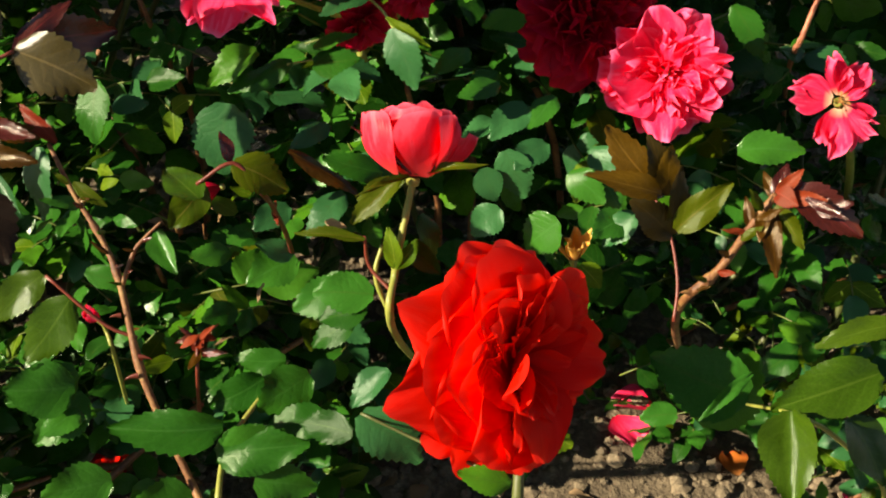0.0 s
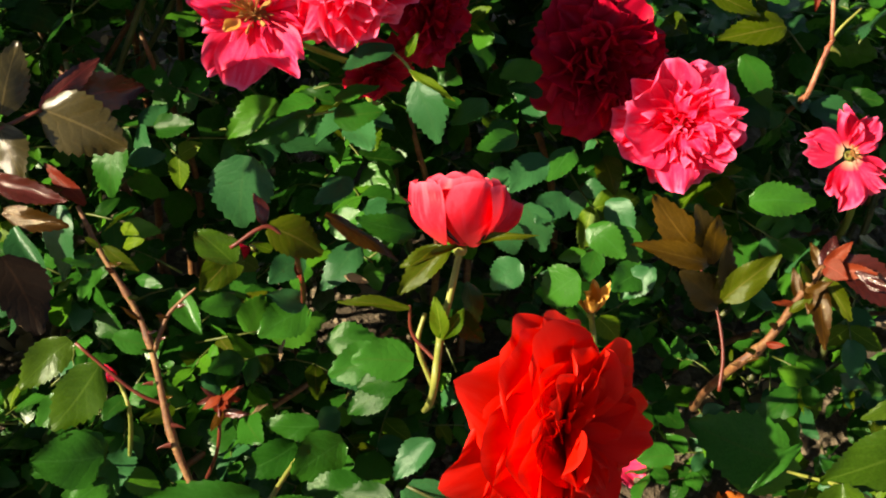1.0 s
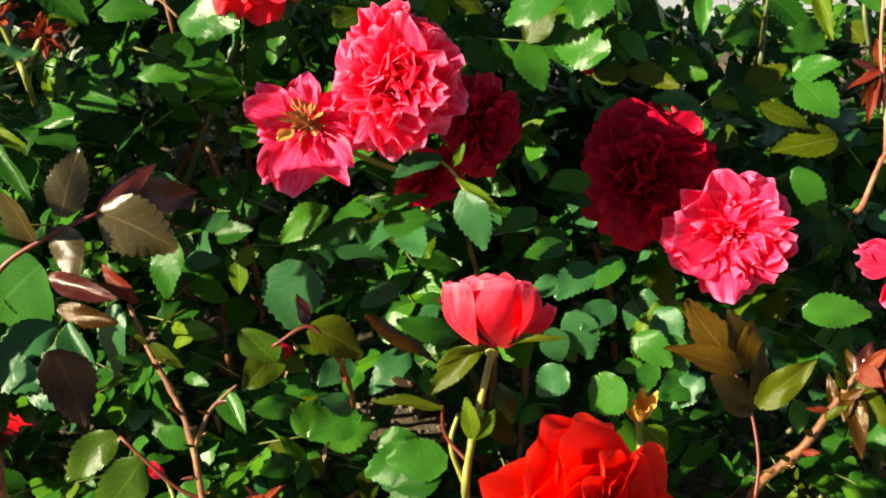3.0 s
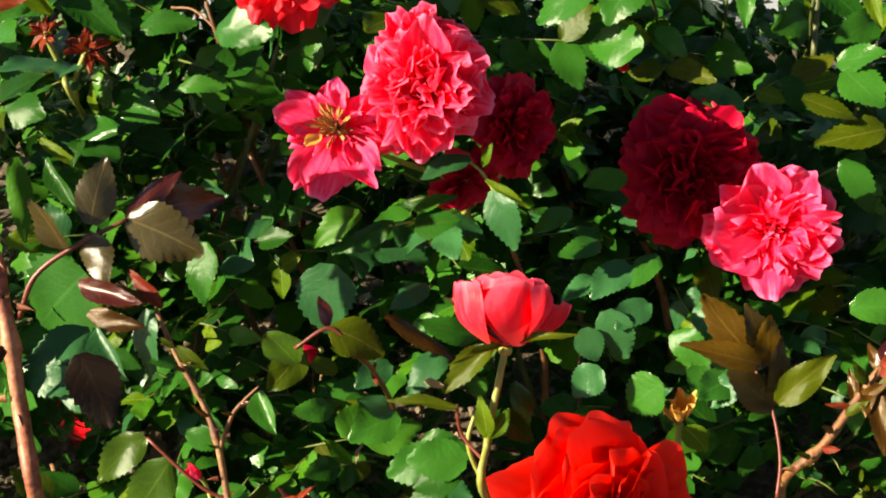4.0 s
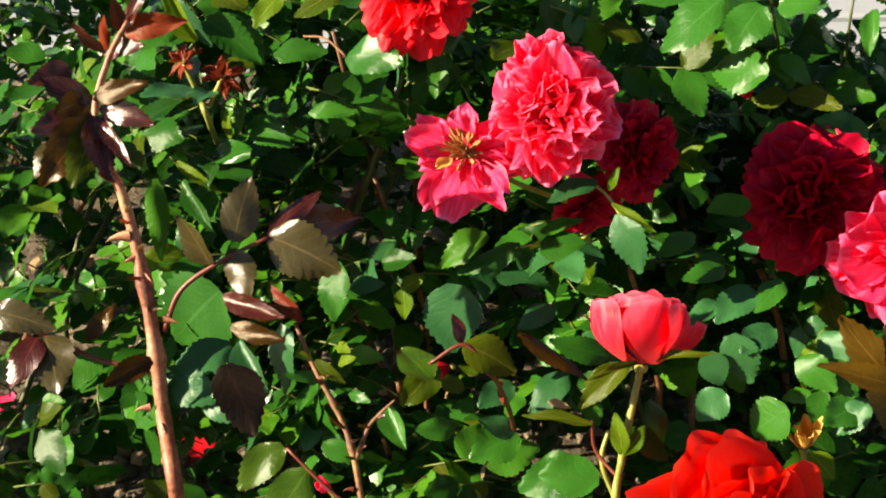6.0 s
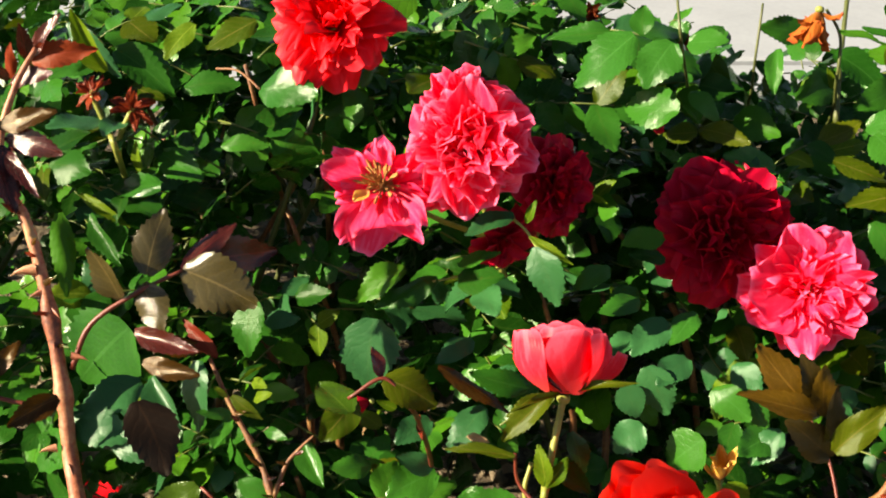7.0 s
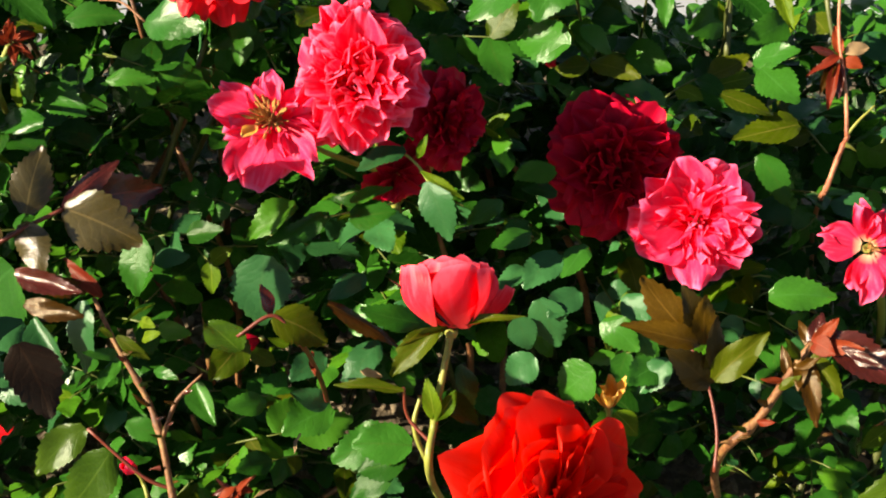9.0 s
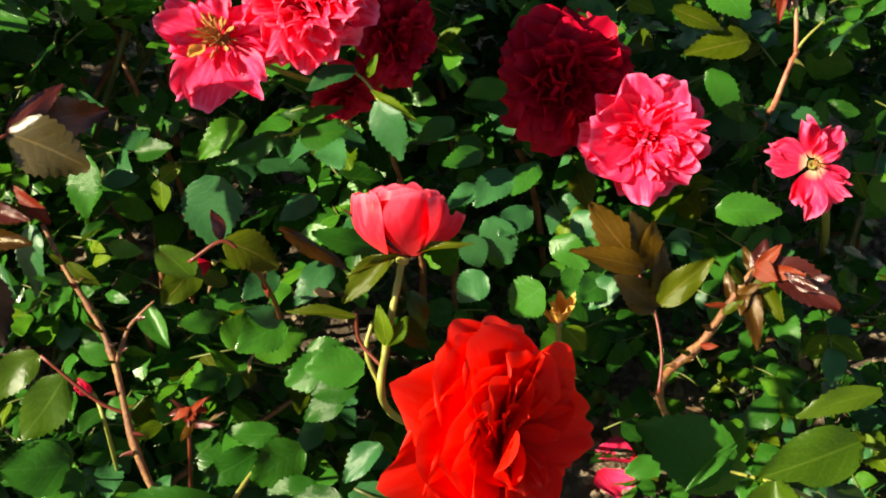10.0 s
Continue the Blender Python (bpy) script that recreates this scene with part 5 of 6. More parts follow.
lf(p, (-0.134, 0.500, 0.340), (-0.151, 0.490, 0.351), 0.0067, m_leaf_lit, (-0.40, -0.60, 0.68), 1)
lf(p, (-0.137, 0.499, 0.338), (-0.146, 0.480, 0.334), 0.0079, m_leaf_lit, (-0.40, -0.60, 0.68), 5)
lf(p, (-0.151, 0.496, 0.333), (-0.157, 0.482, 0.337), 0.0055, m_leaf_lime, (-0.40, -0.60, 0.68), 1)
lf(p, (-0.125, 0.509, 0.357), (-0.117, 0.495, 0.363), 0.0061, m_leaf_lime, (-0.40, -0.60, 0.68), 5)
lf(p, (-0.118, 0.514, 0.364), (-0.132, 0.497, 0.365), 0.0021, m_leaf_lime, (-0.40, -0.60, 0.68), 0)
lf(p, (-0.125, 0.504, 0.347), (-0.116, 0.494, 0.360), 0.0055, m_leaf_lime, (-0.40, -0.60, 0.68), 1)
lf(p, (-0.119, 0.496, 0.333), (-0.107, 0.482, 0.340), 0.0061, m_leaf_lit, (-0.40, -0.60, 0.68), 1)
lf(p, (-0.007, 0.556, 0.354), (-0.027, 0.539, 0.353), 0.0149, m_leaf_blue, (-0.40, -0.60, 0.68), 1)
lf(p, (0.023, 0.490, 0.367), (-0.005, 0.484, 0.381), 0.0135, m_leaf_deep, (-0.40, -0.60, 0.68), 1)
lf(p, (-0.037, 0.533, 0.317), (-0.036, 0.514, 0.315), 0.0036, m_leaf_red, (-0.4,-0.8,0.4), 0)
lf(p, (-0.076, 0.549, 0.300), (-0.065, 0.535, 0.309), 0.0030, m_leaf_dry, (-0.40, -0.60, 0.68), 1)
lf(p, (-0.072, 0.544, 0.294), (-0.068, 0.535, 0.308), 0.0027, m_leaf_dry, (-0.40, -0.60, 0.68), 0)
lf(p, (-0.051, 0.536, 0.319), (-0.059, 0.526, 0.331), 0.0052, m_leaf_lime, (-0.40, -0.60, 0.68), 5)
lf(p, (-0.062, 0.533, 0.315), (-0.058, 0.524, 0.328), 0.0032, m_leaf_lime, (-0.40, -0.60, 0.68), 0)
lf(p, (-0.050, 0.416, 0.322), (-0.057, 0.405, 0.331), 0.0033, m_leaf_dry, (-0.40, -0.60, 0.68), 1)
lf(p, (-0.044, 0.507, 0.278), (-0.047, 0.490, 0.280), 0.0026, m_leaf_dry, (-0.40, -0.60, 0.68), 0)
lf(p, (-0.010, 0.541, 0.296), (0.000, 0.527, 0.304), 0.0047, m_leaf_dry, (-0.40, -0.60, 0.68), 1)

# the broken branch with red shoots
p = thing("rose_plant", (0.192, 0.510, 0.000), "coppery broken rose branch with fresh red shoots", "rose", "young rose shoots")
stem(p, [(0.308, 0.720, 0.000), (0.235, 0.566, 0.153), (0.180, 0.449, 0.290), (0.158, 0.390, 0.365), (0.170, 0.387, 0.387), (0.184, 0.397, 0.404), (0.194, 0.403, 0.417)], 0.0024, 0.0017, m_cane_brown, knots=(0.62,), steps=8)
stem(p, [(0.154, 0.384, 0.359), (0.156, 0.396, 0.373), (0.153, 0.413, 0.389), (0.145, 0.429, 0.402)], 0.0009, 0.0006, m_petiole, "side_shoot")
lf(p, (0.151, 0.425, 0.400), (0.123, 0.430, 0.431), 0.0168, m_leaf_copper, (-0.45, -0.6, 0.65), 1)
lf(p, (0.149, 0.422, 0.403), (0.117, 0.417, 0.420), 0.0130, m_leaf_copper, (-0.4, -0.5, 0.8), 3)
lf(p, (0.152, 0.425, 0.400), (0.143, 0.428, 0.430), 0.0115, m_leaf_whorl_shade, (0.3, -0.8, 0.5), 5)
lf(p, (0.153, 0.425, 0.400), (0.152, 0.424, 0.425), 0.0121, m_leaf_copper, (0.1, -0.85, 0.5), 1)
lf(p, (0.153, 0.407, 0.391), (0.133, 0.404, 0.412), 0.0144, m_leaf_whorl_shade, (0.2, -0.8, 0.5), 5)
lf(p, (0.154, 0.409, 0.390), (0.157, 0.412, 0.422), 0.0124, m_leaf_whorl_shade, (0.35, -0.8, 0.4), 1)
lf(p, (0.154, 0.407, 0.394), (0.173, 0.405, 0.420), 0.0133, m_leaf_olive, (-0.2, -0.72, 0.65), 7)
lf(p, (0.193, 0.402, 0.416), (0.199, 0.411, 0.428), 0.008, m_leaf_wine, (-0.4, -0.7, 0.5), 0)
lf(p, (0.193, 0.402, 0.415), (0.208, 0.400, 0.423), 0.013, m_leaf_wine, (-0.4, -0.6, 0.6), 1)
lf(p, (0.200, 0.403, 0.418), (0.226, 0.380, 0.416), 0.0173, m_leaf_wine, (0.46, -0.76, 0.45), 3)
lf(p, (0.203, 0.393, 0.422), (0.214, 0.375, 0.425), 0.0048, m_leaf_wine, (-0.43, -0.67, 0.6), 0)
lf(p, (0.193, 0.402, 0.415), (0.190, 0.414, 0.422), 0.005, m_leaf_bronze, (-0.4, -0.6, 0.6), 0)
lf(p, (0.192, 0.399, 0.412), (0.192, 0.376, 0.392), 0.009, m_leaf_bronze, (-0.3, -0.8, 0.3), 0)
lf(p, (0.194, 0.400, 0.413), (0.203, 0.383, 0.402), 0.009, m_leaf_olive, (-0.3, -0.8, 0.3), 4)
lf(p, (0.194, 0.403, 0.418), (0.198, 0.392, 0.420), 0.009, m_leaf_red, (-0.3, -0.7, 0.5), 3)
lf(p, (0.194, 0.403, 0.417), (0.204, 0.405, 0.429), 0.007, m_leaf_red, (-0.4, -0.7, 0.5), 2)
lf(p, (0.195, 0.402, 0.416), (0.209, 0.389, 0.425), 0.008, m_leaf_red, (-0.2, -0.6, 0.7), 4)
lf(p, (0.208, 0.394, 0.415), (0.221, 0.387, 0.424), 0.009, m_leaf_wine, (-0.53, -0.66, 0.54), 0)
lf(p, (0.191, 0.402, 0.412), (0.185, 0.387, 0.404), 0.007, m_leaf_bronze, (-0.4, -0.7, 0.4), 0)
lf(p, (0.184, 0.396, 0.403), (0.182, 0.407, 0.413), 0.006, m_leaf_bronze, (-0.4, -0.7, 0.4), 2)
bracts(p, [(0.156, 0.380, 0.377), (0.169, 0.385, 0.388), (0.183, 0.395, 0.406), (0.192, 0.400, 0.417)], 8, 0.010, (m_leaf_bronze, m_leaf_olive, m_leaf_red), 8)
thorn(p, (0.157, 0.380, 0.380), (-1, -0.2, 0.4), 0.006, m_cane_brown)

# front leaves low in the bed
p = thing("rose_plant", (0.362, 0.481, 0.000), "rose shoot with large yellow-green leaves", "rose", "young rose shoots")
stem(p, [(0.414, 0.556, 0.000), (0.290, 0.392, 0.231), (0.222, 0.338, 0.331), (0.196, 0.332, 0.353), (0.192, 0.369, 0.320)], 0.0016, 0.0007, m_cane_green)
lf(p, (0.195, 0.333, 0.354), (0.189, 0.298, 0.335), 0.025, m_leaf_fresh, (-0.55, -0.6, 0.6), 6)
lf(p, (0.237, 0.348, 0.361), (0.190, 0.334, 0.356), 0.024, m_leaf_fresh, (0.1, -0.55, 0.8), 7)
lf(p, (0.247, 0.361, 0.379), (0.209, 0.357, 0.370), 0.012, m_leaf_fresh, (0, -0.4, 0.9), 0)
lf(p, (0.223, 0.336, 0.346), (0.238, 0.312, 0.333), 0.026, m_leaf_fresh, (0.5, -0.5, 0.6), 7)
lf(p, (0.197, 0.380, 0.314), (0.152, 0.388, 0.330), 0.034, m_leaf, (0.1, -0.85, 0.5), 3)
lf(p, (0.173, 0.380, 0.299), (0.203, 0.389, 0.329), 0.034, m_leaf, (0.1, -0.85, 0.5), 5)
lf(p, (0.183, 0.354, 0.356), (0.159, 0.339, 0.342), 0.006, m_leaf, (0.2, -0.4, 0.8), 0)

p = thing("rose_plant", (-0.124, 0.471, 0.000), "low rose shoot with broad glossy green leaves", "rose", "young rose shoots")
stem(p, [(-0.124, 0.471, 0.000), (-0.062, 0.354, 0.244), (-0.054, 0.381, 0.278), (-0.036, 0.413, 0.288), (-0.026, 0.429, 0.292)], 0.0020, 0.0009, m_cane_green)
lf(p, (-0.054, 0.382, 0.295), (-0.104, 0.370, 0.304), 0.021, m_leaf_deep, (0.05, -0.75, 0.5), 3)
lf(p, (-0.057, 0.375, 0.286), (-0.016, 0.366, 0.295), 0.024, m_leaf_deep, (0.3, -0.75, 0.35), 1)
lf(p, (-0.014, 0.417, 0.294), (-0.039, 0.400, 0.287), 0.022, m_leaf_deep, (0.25, -0.65, 0.65), 5)
lf(p, (-0.037, 0.417, 0.292), (-0.062, 0.402, 0.287), 0.018, m_leaf_deep, (0.05, -0.75, 0.5), 3)
lf(p, (-0.026, 0.422, 0.300), (-0.053, 0.423, 0.298), 0.014, m_leaf_deep, (0.3, -0.75, 0.35), 1)
lf(p, (-0.005, 0.396, 0.285), (-0.035, 0.396, 0.282), 0.018, m_leaf_deep, (0.25, -0.65, 0.65), 1)
lf(p, (-0.039, 0.365, 0.276), (-0.010, 0.360, 0.273), 0.022, m_leaf_deep, (0.05, -0.75, 0.5), 3)
lf(p, (-0.126, 0.410, 0.306), (-0.157, 0.393, 0.298), 0.024, m_leaf_deep, (0.3, -0.75, 0.35), 1)
lf(p, (-0.124, 0.409, 0.290), (-0.147, 0.388, 0.277), 0.022, m_leaf_deep, (0.25, -0.65, 0.65), 3)
lf(p, (-0.109, 0.375, 0.266), (-0.141, 0.365, 0.265), 0.022, m_leaf_deep, (0.05, -0.75, 0.5), 5)
lf(p, (-0.070, 0.368, 0.261), (-0.098, 0.360, 0.263), 0.022, m_leaf_deep, (0.3, -0.75, 0.35), 5)
lf(p, (-0.152, 0.465, 0.276), (-0.173, 0.458, 0.266), 0.016, m_leaf_deep, None, 5)
lf(p, (-0.127, 0.405, 0.300), (-0.156, 0.394, 0.308), 0.0263, m_leaf_deep, (-0.35, -0.75, 0.55), 7)
lf(p, (-0.125, 0.406, 0.286), (-0.143, 0.389, 0.286), 0.0145, m_leaf_lit, (-0.2, -0.6, 0.7), 1)
lf(p, (-0.057, 0.374, 0.285), (-0.016, 0.364, 0.301), 0.0232, m_leaf_deep, (-0.1, -0.7, 0.7), 7)

# leafy cane on the path side
p = thing("rose_plant", (0.248, 1.273, 0.000), "leafy rose cane with large bright green leaves", "rose", "leafy rose canes")
stem(p, [(0.248, 1.273, 0.000), (0.171, 0.866, 0.320), (0.151, 0.809, 0.402), (0.130, 0.743, 0.468), (0.127, 0.760, 0.497)], 0.0014, 0.0009, m_cane_dark)
lf(p, (0.095, 0.717, 0.482), (0.054, 0.708, 0.456), 0.034, m_leaf_lit, (-0.6, -0.55, 0.6), 1)
lf(p, (0.118, 0.705, 0.481), (0.098, 0.687, 0.460), 0.026, m_leaf_lit, (-0.35, -0.6, 0.7), 5)
lf(p, (0.123, 0.688, 0.442), (0.089, 0.718, 0.434), 0.025, m_leaf_lit, (-0.45, -0.6, 0.65), 5)
lf(p, (0.133, 0.734, 0.471), (0.153, 0.716, 0.480), 0.018, m_leaf_lit, (-0.3, -0.6, 0.7), 5)
lf(p, (0.081, 0.737, 0.477), (0.040, 0.738, 0.478), 0.016, m_leaf, (-0.3, -0.6, 0.7), 3)
lf(p, (0.103, 0.736, 0.476), (0.103, 0.747, 0.494), 0.016, m_leaf, (-0.3, -0.6, 0.7), 3)
lf(p, (0.138, 0.700, 0.422), (0.116, 0.709, 0.419), 0.015, m_leaf_olive, (-0.3, -0.6, 0.7), 1)
lf(p, (0.142, 0.715, 0.418), (0.167, 0.688, 0.423), 0.014, m_leaf_olive, (-0.3, -0.6, 0.7), 1)
lf(p, (0.137, 0.736, 0.435), (0.160, 0.728, 0.421), 0.015, m_leaf, (0.3, -0.6, 0.7), 1)
bloom(p, (0.114, 0.704, 0.420), (-0.2, -0.6, 0.7), 0.010, m_petal_crimson_shaded, SMALLBUD, 82, 0.03)
lf(p, (0.177, 0.831, 0.448), (0.150, 0.812, 0.444), 0.0160, m_leaf_lit, (-0.3, -0.6, 0.7), 5)
lf(p, (0.160, 0.822, 0.431), (0.176, 0.797, 0.419), 0.0168, m_leaf_fresh, (-0.3, -0.6, 0.6), 7)
lf(p, (0.134, 0.823, 0.432), (0.144, 0.820, 0.458), 0.0168, m_leaf_lit, (-0.3, -0.6, 0.7), 1)
lf(p, (0.126, 0.837, 0.456), (0.107, 0.815, 0.448), 0.0185, m_leaf_lit, (-0.3, -0.6, 0.7), 5)
lf(p, (0.050, 0.826, 0.434), (0.071, 0.819, 0.454), 0.0185, m_leaf_lit, (-0.3, -0.6, 0.7), 3)
lf(p, (0.149, 0.830, 0.446), (0.148, 0.806, 0.434), 0.0051, m_leaf_red, (-0.3, -0.8, 0.5), 0)
lf(p, (0.150, 0.829, 0.443), (0.139, 0.811, 0.442), 0.0042, m_leaf_red, (-0.3, -0.8, 0.5), 2)
lf(p, (0.109, 0.802, 0.394), (0.090, 0.794, 0.410), 0.0152, m_leaf, (-0.3, -0.6, 0.7), 3)
lf(p, (0.163, 0.797, 0.387), (0.188, 0.777, 0.384), 0.0143, m_leaf_olive, (-0.2, -0.6, 0.7), 3)
lf(p, (0.156, 0.796, 0.385), (0.128, 0.781, 0.388), 0.0135, m_leaf, (-0.3, -0.5, 0.8), 1)

p = thing("rose_plant", (0.452, 0.979, 0.000), "thin rose cane with olive leaves and a dry tip", "rose", "leafy rose canes")
stem(p, [(0.468, 1.024, 0.000), (0.372, 0.841, 0.206), (0.306, 0.687, 0.329), (0.300, 0.668, 0.346), (0.307, 0.676, 0.367), (0.314, 0.684, 0.379)], 0.0020, 0.0017, m_cane_red, knots=(0.9,))
stem(p, [(0.313, 0.683, 0.378), (0.313, 0.698, 0.400), (0.311, 0.709, 0.417), (0.309, 0.723, 0.437), (0.311, 0.744, 0.468)], 0.0016, 0.0010, m_cane_red, "side_shoot")
stem(p, [(0.313, 0.684, 0.379), (0.320, 0.687, 0.388), (0.331, 0.692, 0.397)], 0.0012, 0.0007, m_cane_green, "side_shoot")
thorn(p, (0.297, 0.664, 0.349), (-0.3, -0.3, -0.9), 0.006, m_cane_red)
thorn(p, (0.310, 0.673, 0.377), (0.9, -0.2, -0.3), 0.007, m_cane_green)
lf(p, (0.230, 0.704, 0.400), (0.263, 0.689, 0.393), 0.013, m_leaf_olive, (-0.3, -0.6, 0.7), 5)
lf(p, (0.283, 0.694, 0.382), (0.240, 0.683, 0.383), 0.023, m_leaf_olive, (-0.3, -0.6, 0.7), 3)
lf(p, (0.257, 0.713, 0.415), (0.275, 0.684, 0.405), 0.024, m_leaf_lit, (-0.3, -0.6, 0.7), 5)
lf(p, (0.255, 0.725, 0.415), (0.276, 0.706, 0.432), 0.018, m_leaf_lit, (-0.3, -0.6, 0.7), 5)
lf(p, (0.259, 0.693, 0.360), (0.278, 0.667, 0.336), 0.018, m_leaf, (-0.2, -0.6, 0.7), 1)
lf(p, (0.310, 0.714, 0.423), (0.287, 0.705, 0.417), 0.007, m_leaf_red, (-0.4, -0.6, 0.7), 3)
lf(p, (0.308, 0.710, 0.420), (0.299, 0.690, 0.395), 0.008, m_leaf_red, (-0.6, -0.7, 0.3), 2)
lf(p, (0.310, 0.709, 0.419), (0.306, 0.694, 0.402), 0.006, m_leaf_wine, (-0.5, -0.8, 0.2), 0)
lf(p, (0.312, 0.713, 0.421), (0.322, 0.705, 0.420), 0.009, m_leaf_red, (-0.3, -0.7, 0.6), 1)
lf(p, (0.310, 0.714, 0.424), (0.306, 0.726, 0.441), 0.007, m_leaf_red, (-0.4, -0.7, 0.5), 3)
lf(p, (0.307, 0.713, 0.421), (0.295, 0.699, 0.402), 0.007, m_leaf_bronze, (-0.5, -0.7, 0.3), 2)
lf(p, (0.313, 0.715, 0.425), (0.329, 0.716, 0.431), 0.010, m_leaf_dry, (-0.3, -0.6, 0.7), 3)
lf(p, (0.306, 0.715, 0.424), (0.291, 0.717, 0.429), 0.006, m_leaf_wine, (-0.5, -0.6, 0.6), 4)

p = thing("rose_plant", (0.363, 1.272, 0.000), "bare rose cane with one dry brown flower head", "rose", "leafy rose canes")
stem(p, [(0.363, 1.272, 0.000), (0.223, 0.905, 0.328), (0.200, 0.825, 0.409), (0.203, 0.835, 0.467)], 0.0015, 0.0009, m_cane_dark)
stem(p, [(0.253, 0.892, 0.265), (0.271, 0.857, 0.364), (0.262, 0.825, 0.409), (0.262, 0.832, 0.442), (0.252, 0.843, 0.460)], 0.0015, 0.0011, m_cane_dark, "side_shoot")
lf(p, (0.212, 0.809, 0.441), (0.206, 0.783, 0.416), 0.015, m_leaf_lit, (-0.5, -0.7, 0.5), 2)
lf(p, (0.291, 0.811, 0.445), (0.300, 0.782, 0.415), 0.014, m_leaf_lime, (-0.4, -0.7, 0.5), 2)
lf(p, (0.257, 0.825, 0.449), (0.291, 0.812, 0.446), 0.010, m_leaf, (0.2, -0.4, 0.8), 0)
DRYHEAD = [(7, 1.0, 22, 14, 0.26, 0.6, 0.2, 0.1), (6, 0.8, 18, 12, 0.28, 0.8, 0.1, 0.1), (5, 0.6, 40, 20, 0.3, 0.6, 0.5, 0.0)]
bloom(p, (0.245, 0.836, 0.459), (-0.1, -0.25, -0.95), 0.026, m_petal_dry, DRYHEAD, 91, 0.16, roll=0.6)
bloom(p, (0.079, 0.856, 0.448), (-0.1, -0.5, 0.8), 0.014, m_petal_brown, DRYHEAD, 92, 0.2, roll=0.8)
lf(p, (0.305, 0.917, 0.422), (0.337, 0.896, 0.417), 0.0084, m_leaf_deep, (0.46, -0.76, 0.45), 0)
lf(p, (0.283, 0.907, 0.403), (0.320, 0.881, 0.390), 0.0260, m_leaf_deep, (0.46, -0.76, 0.45), 3)
lf(p, (0.260, 0.915, 0.417), (0.222, 0.905, 0.428), 0.0205, m_leaf_deep, (0.46, -0.76, 0.45), 5)
lf(p, (0.325, 0.921, 0.430), (0.338, 0.913, 0.446), 0.0186, m_leaf_deep, (0.46, -0.76, 0.45), 1)
lf(p, (0.283, 0.892, 0.377), (0.274, 0.887, 0.397), 0.0074, m_leaf_lime, (-0.3, -0.6, 0.7), 0)
lf(p, (0.287, 0.897, 0.385), (0.251, 0.876, 0.378), 0.0279, m_leaf_deep, (0.46, -0.76, 0.45), 5)
lf(p, (0.334, 0.893, 0.381), (0.301, 0.871, 0.371), 0.0279, m_leaf_deep, (0.46, -0.76, 0.45), 3)
lf(p, (0.353, 0.921, 0.430), (0.375, 0.899, 0.423), 0.0214, m_leaf_deep, (0.46, -0.76, 0.45), 1)
lf(p, (0.362, 0.911, 0.414), (0.375, 0.887, 0.401), 0.0186, m_leaf_lit, (-0.3, -0.6, 0.7), 1)
stem(p, [(0.284, 0.878, 0.353), (0.287, 0.901, 0.393), (0.300, 0.951, 0.440)], 0.0026, 0.0020, m_cane_dark, "side_shoot")
stem(p, [(0.375, 0.879, 0.357), (0.367, 0.904, 0.402), (0.387, 0.947, 0.436)], 0.0022, 0.0018, m_cane_dark, "side_shoot")

# faded red flower heads at the back
p = thing("rose_plant", (-0.425, 1.274, 0.000), "rose cane with faded red seed heads", "rose", "leafy rose canes")
stem(p, [(-0.425, 1.274, 0.000), (-0.249, 0.711, 0.392), (-0.255, 0.713, 0.416), (-0.263, 0.716, 0.441)], 0.0024, 0.0018, m_cane_green)
stem(p, [(-0.251, 0.712, 0.394), (-0.247, 0.711, 0.413), (-0.237, 0.711, 0.431)], 0.0022, 0.0020, m_cane_green, "side_shoot")
FADED = [(6, 1.0, 75, 20, 0.24, 0.6, 0.35, 0.3), (6, 0.7, 40, 20, 0.24, 0.7, 0.2, 0.2)]
bloom(p, (-0.264, 0.718, 0.443), (-0.3, -0.5, 0.8), 0.015, m_leaf_red, FADED, 95, 0.1)
bloom(p, (-0.236, 0.712, 0.433), (0.3, -0.5, 0.8), 0.016, m_leaf_red, FADED, 96, 0.1)
lf(p, (-0.284, 0.750, 0.480), (-0.249, 0.723, 0.453), 0.015, m_leaf_blue, (-0.5, -0.5, 0.7), 1)
lf(p, (-0.259, 0.738, 0.459), (-0.293, 0.724, 0.455), 0.018, m_leaf, (-0.3, -0.5, 0.8), 5)
lf(p, (-0.241, 0.752, 0.462), (-0.210, 0.728, 0.440), 0.026, m_leaf, (0.6, -0.5, 0.5), 5)
lf(p, (-0.200, 0.760, 0.476), (-0.219, 0.739, 0.461), 0.016, m_leaf_lime, (-0.3, -0.6, 0.7), 5)
lf(p, (-0.157, 0.761, 0.478), (-0.191, 0.744, 0.470), 0.026, m_leaf_olive, (-0.3, -0.5, 0.8), 1)
lf(p, (-0.207, 0.738, 0.438), (-0.169, 0.732, 0.448), 0.018, m_leaf, (-0.3, -0.5, 0.8), 1)
lf(p, (-0.242, 0.738, 0.439), (-0.218, 0.725, 0.436), 0.013, m_leaf_olive, (-0.3, -0.5, 0.8), 5)
lf(p, (-0.221, 0.715, 0.399), (-0.191, 0.689, 0.394), 0.020, m_leaf_lit, (-0.3, -0.6, 0.7), 5)
lf(p, (-0.213, 0.677, 0.393), (-0.271, 0.706, 0.383), 0.019, m_leaf_lit, (-0.3, -0.5, 0.8), 1)
lf(p, (-0.266, 0.700, 0.392), (-0.295, 0.690, 0.395), 0.018, m_leaf, (-0.4, -0.5, 0.8), 1)
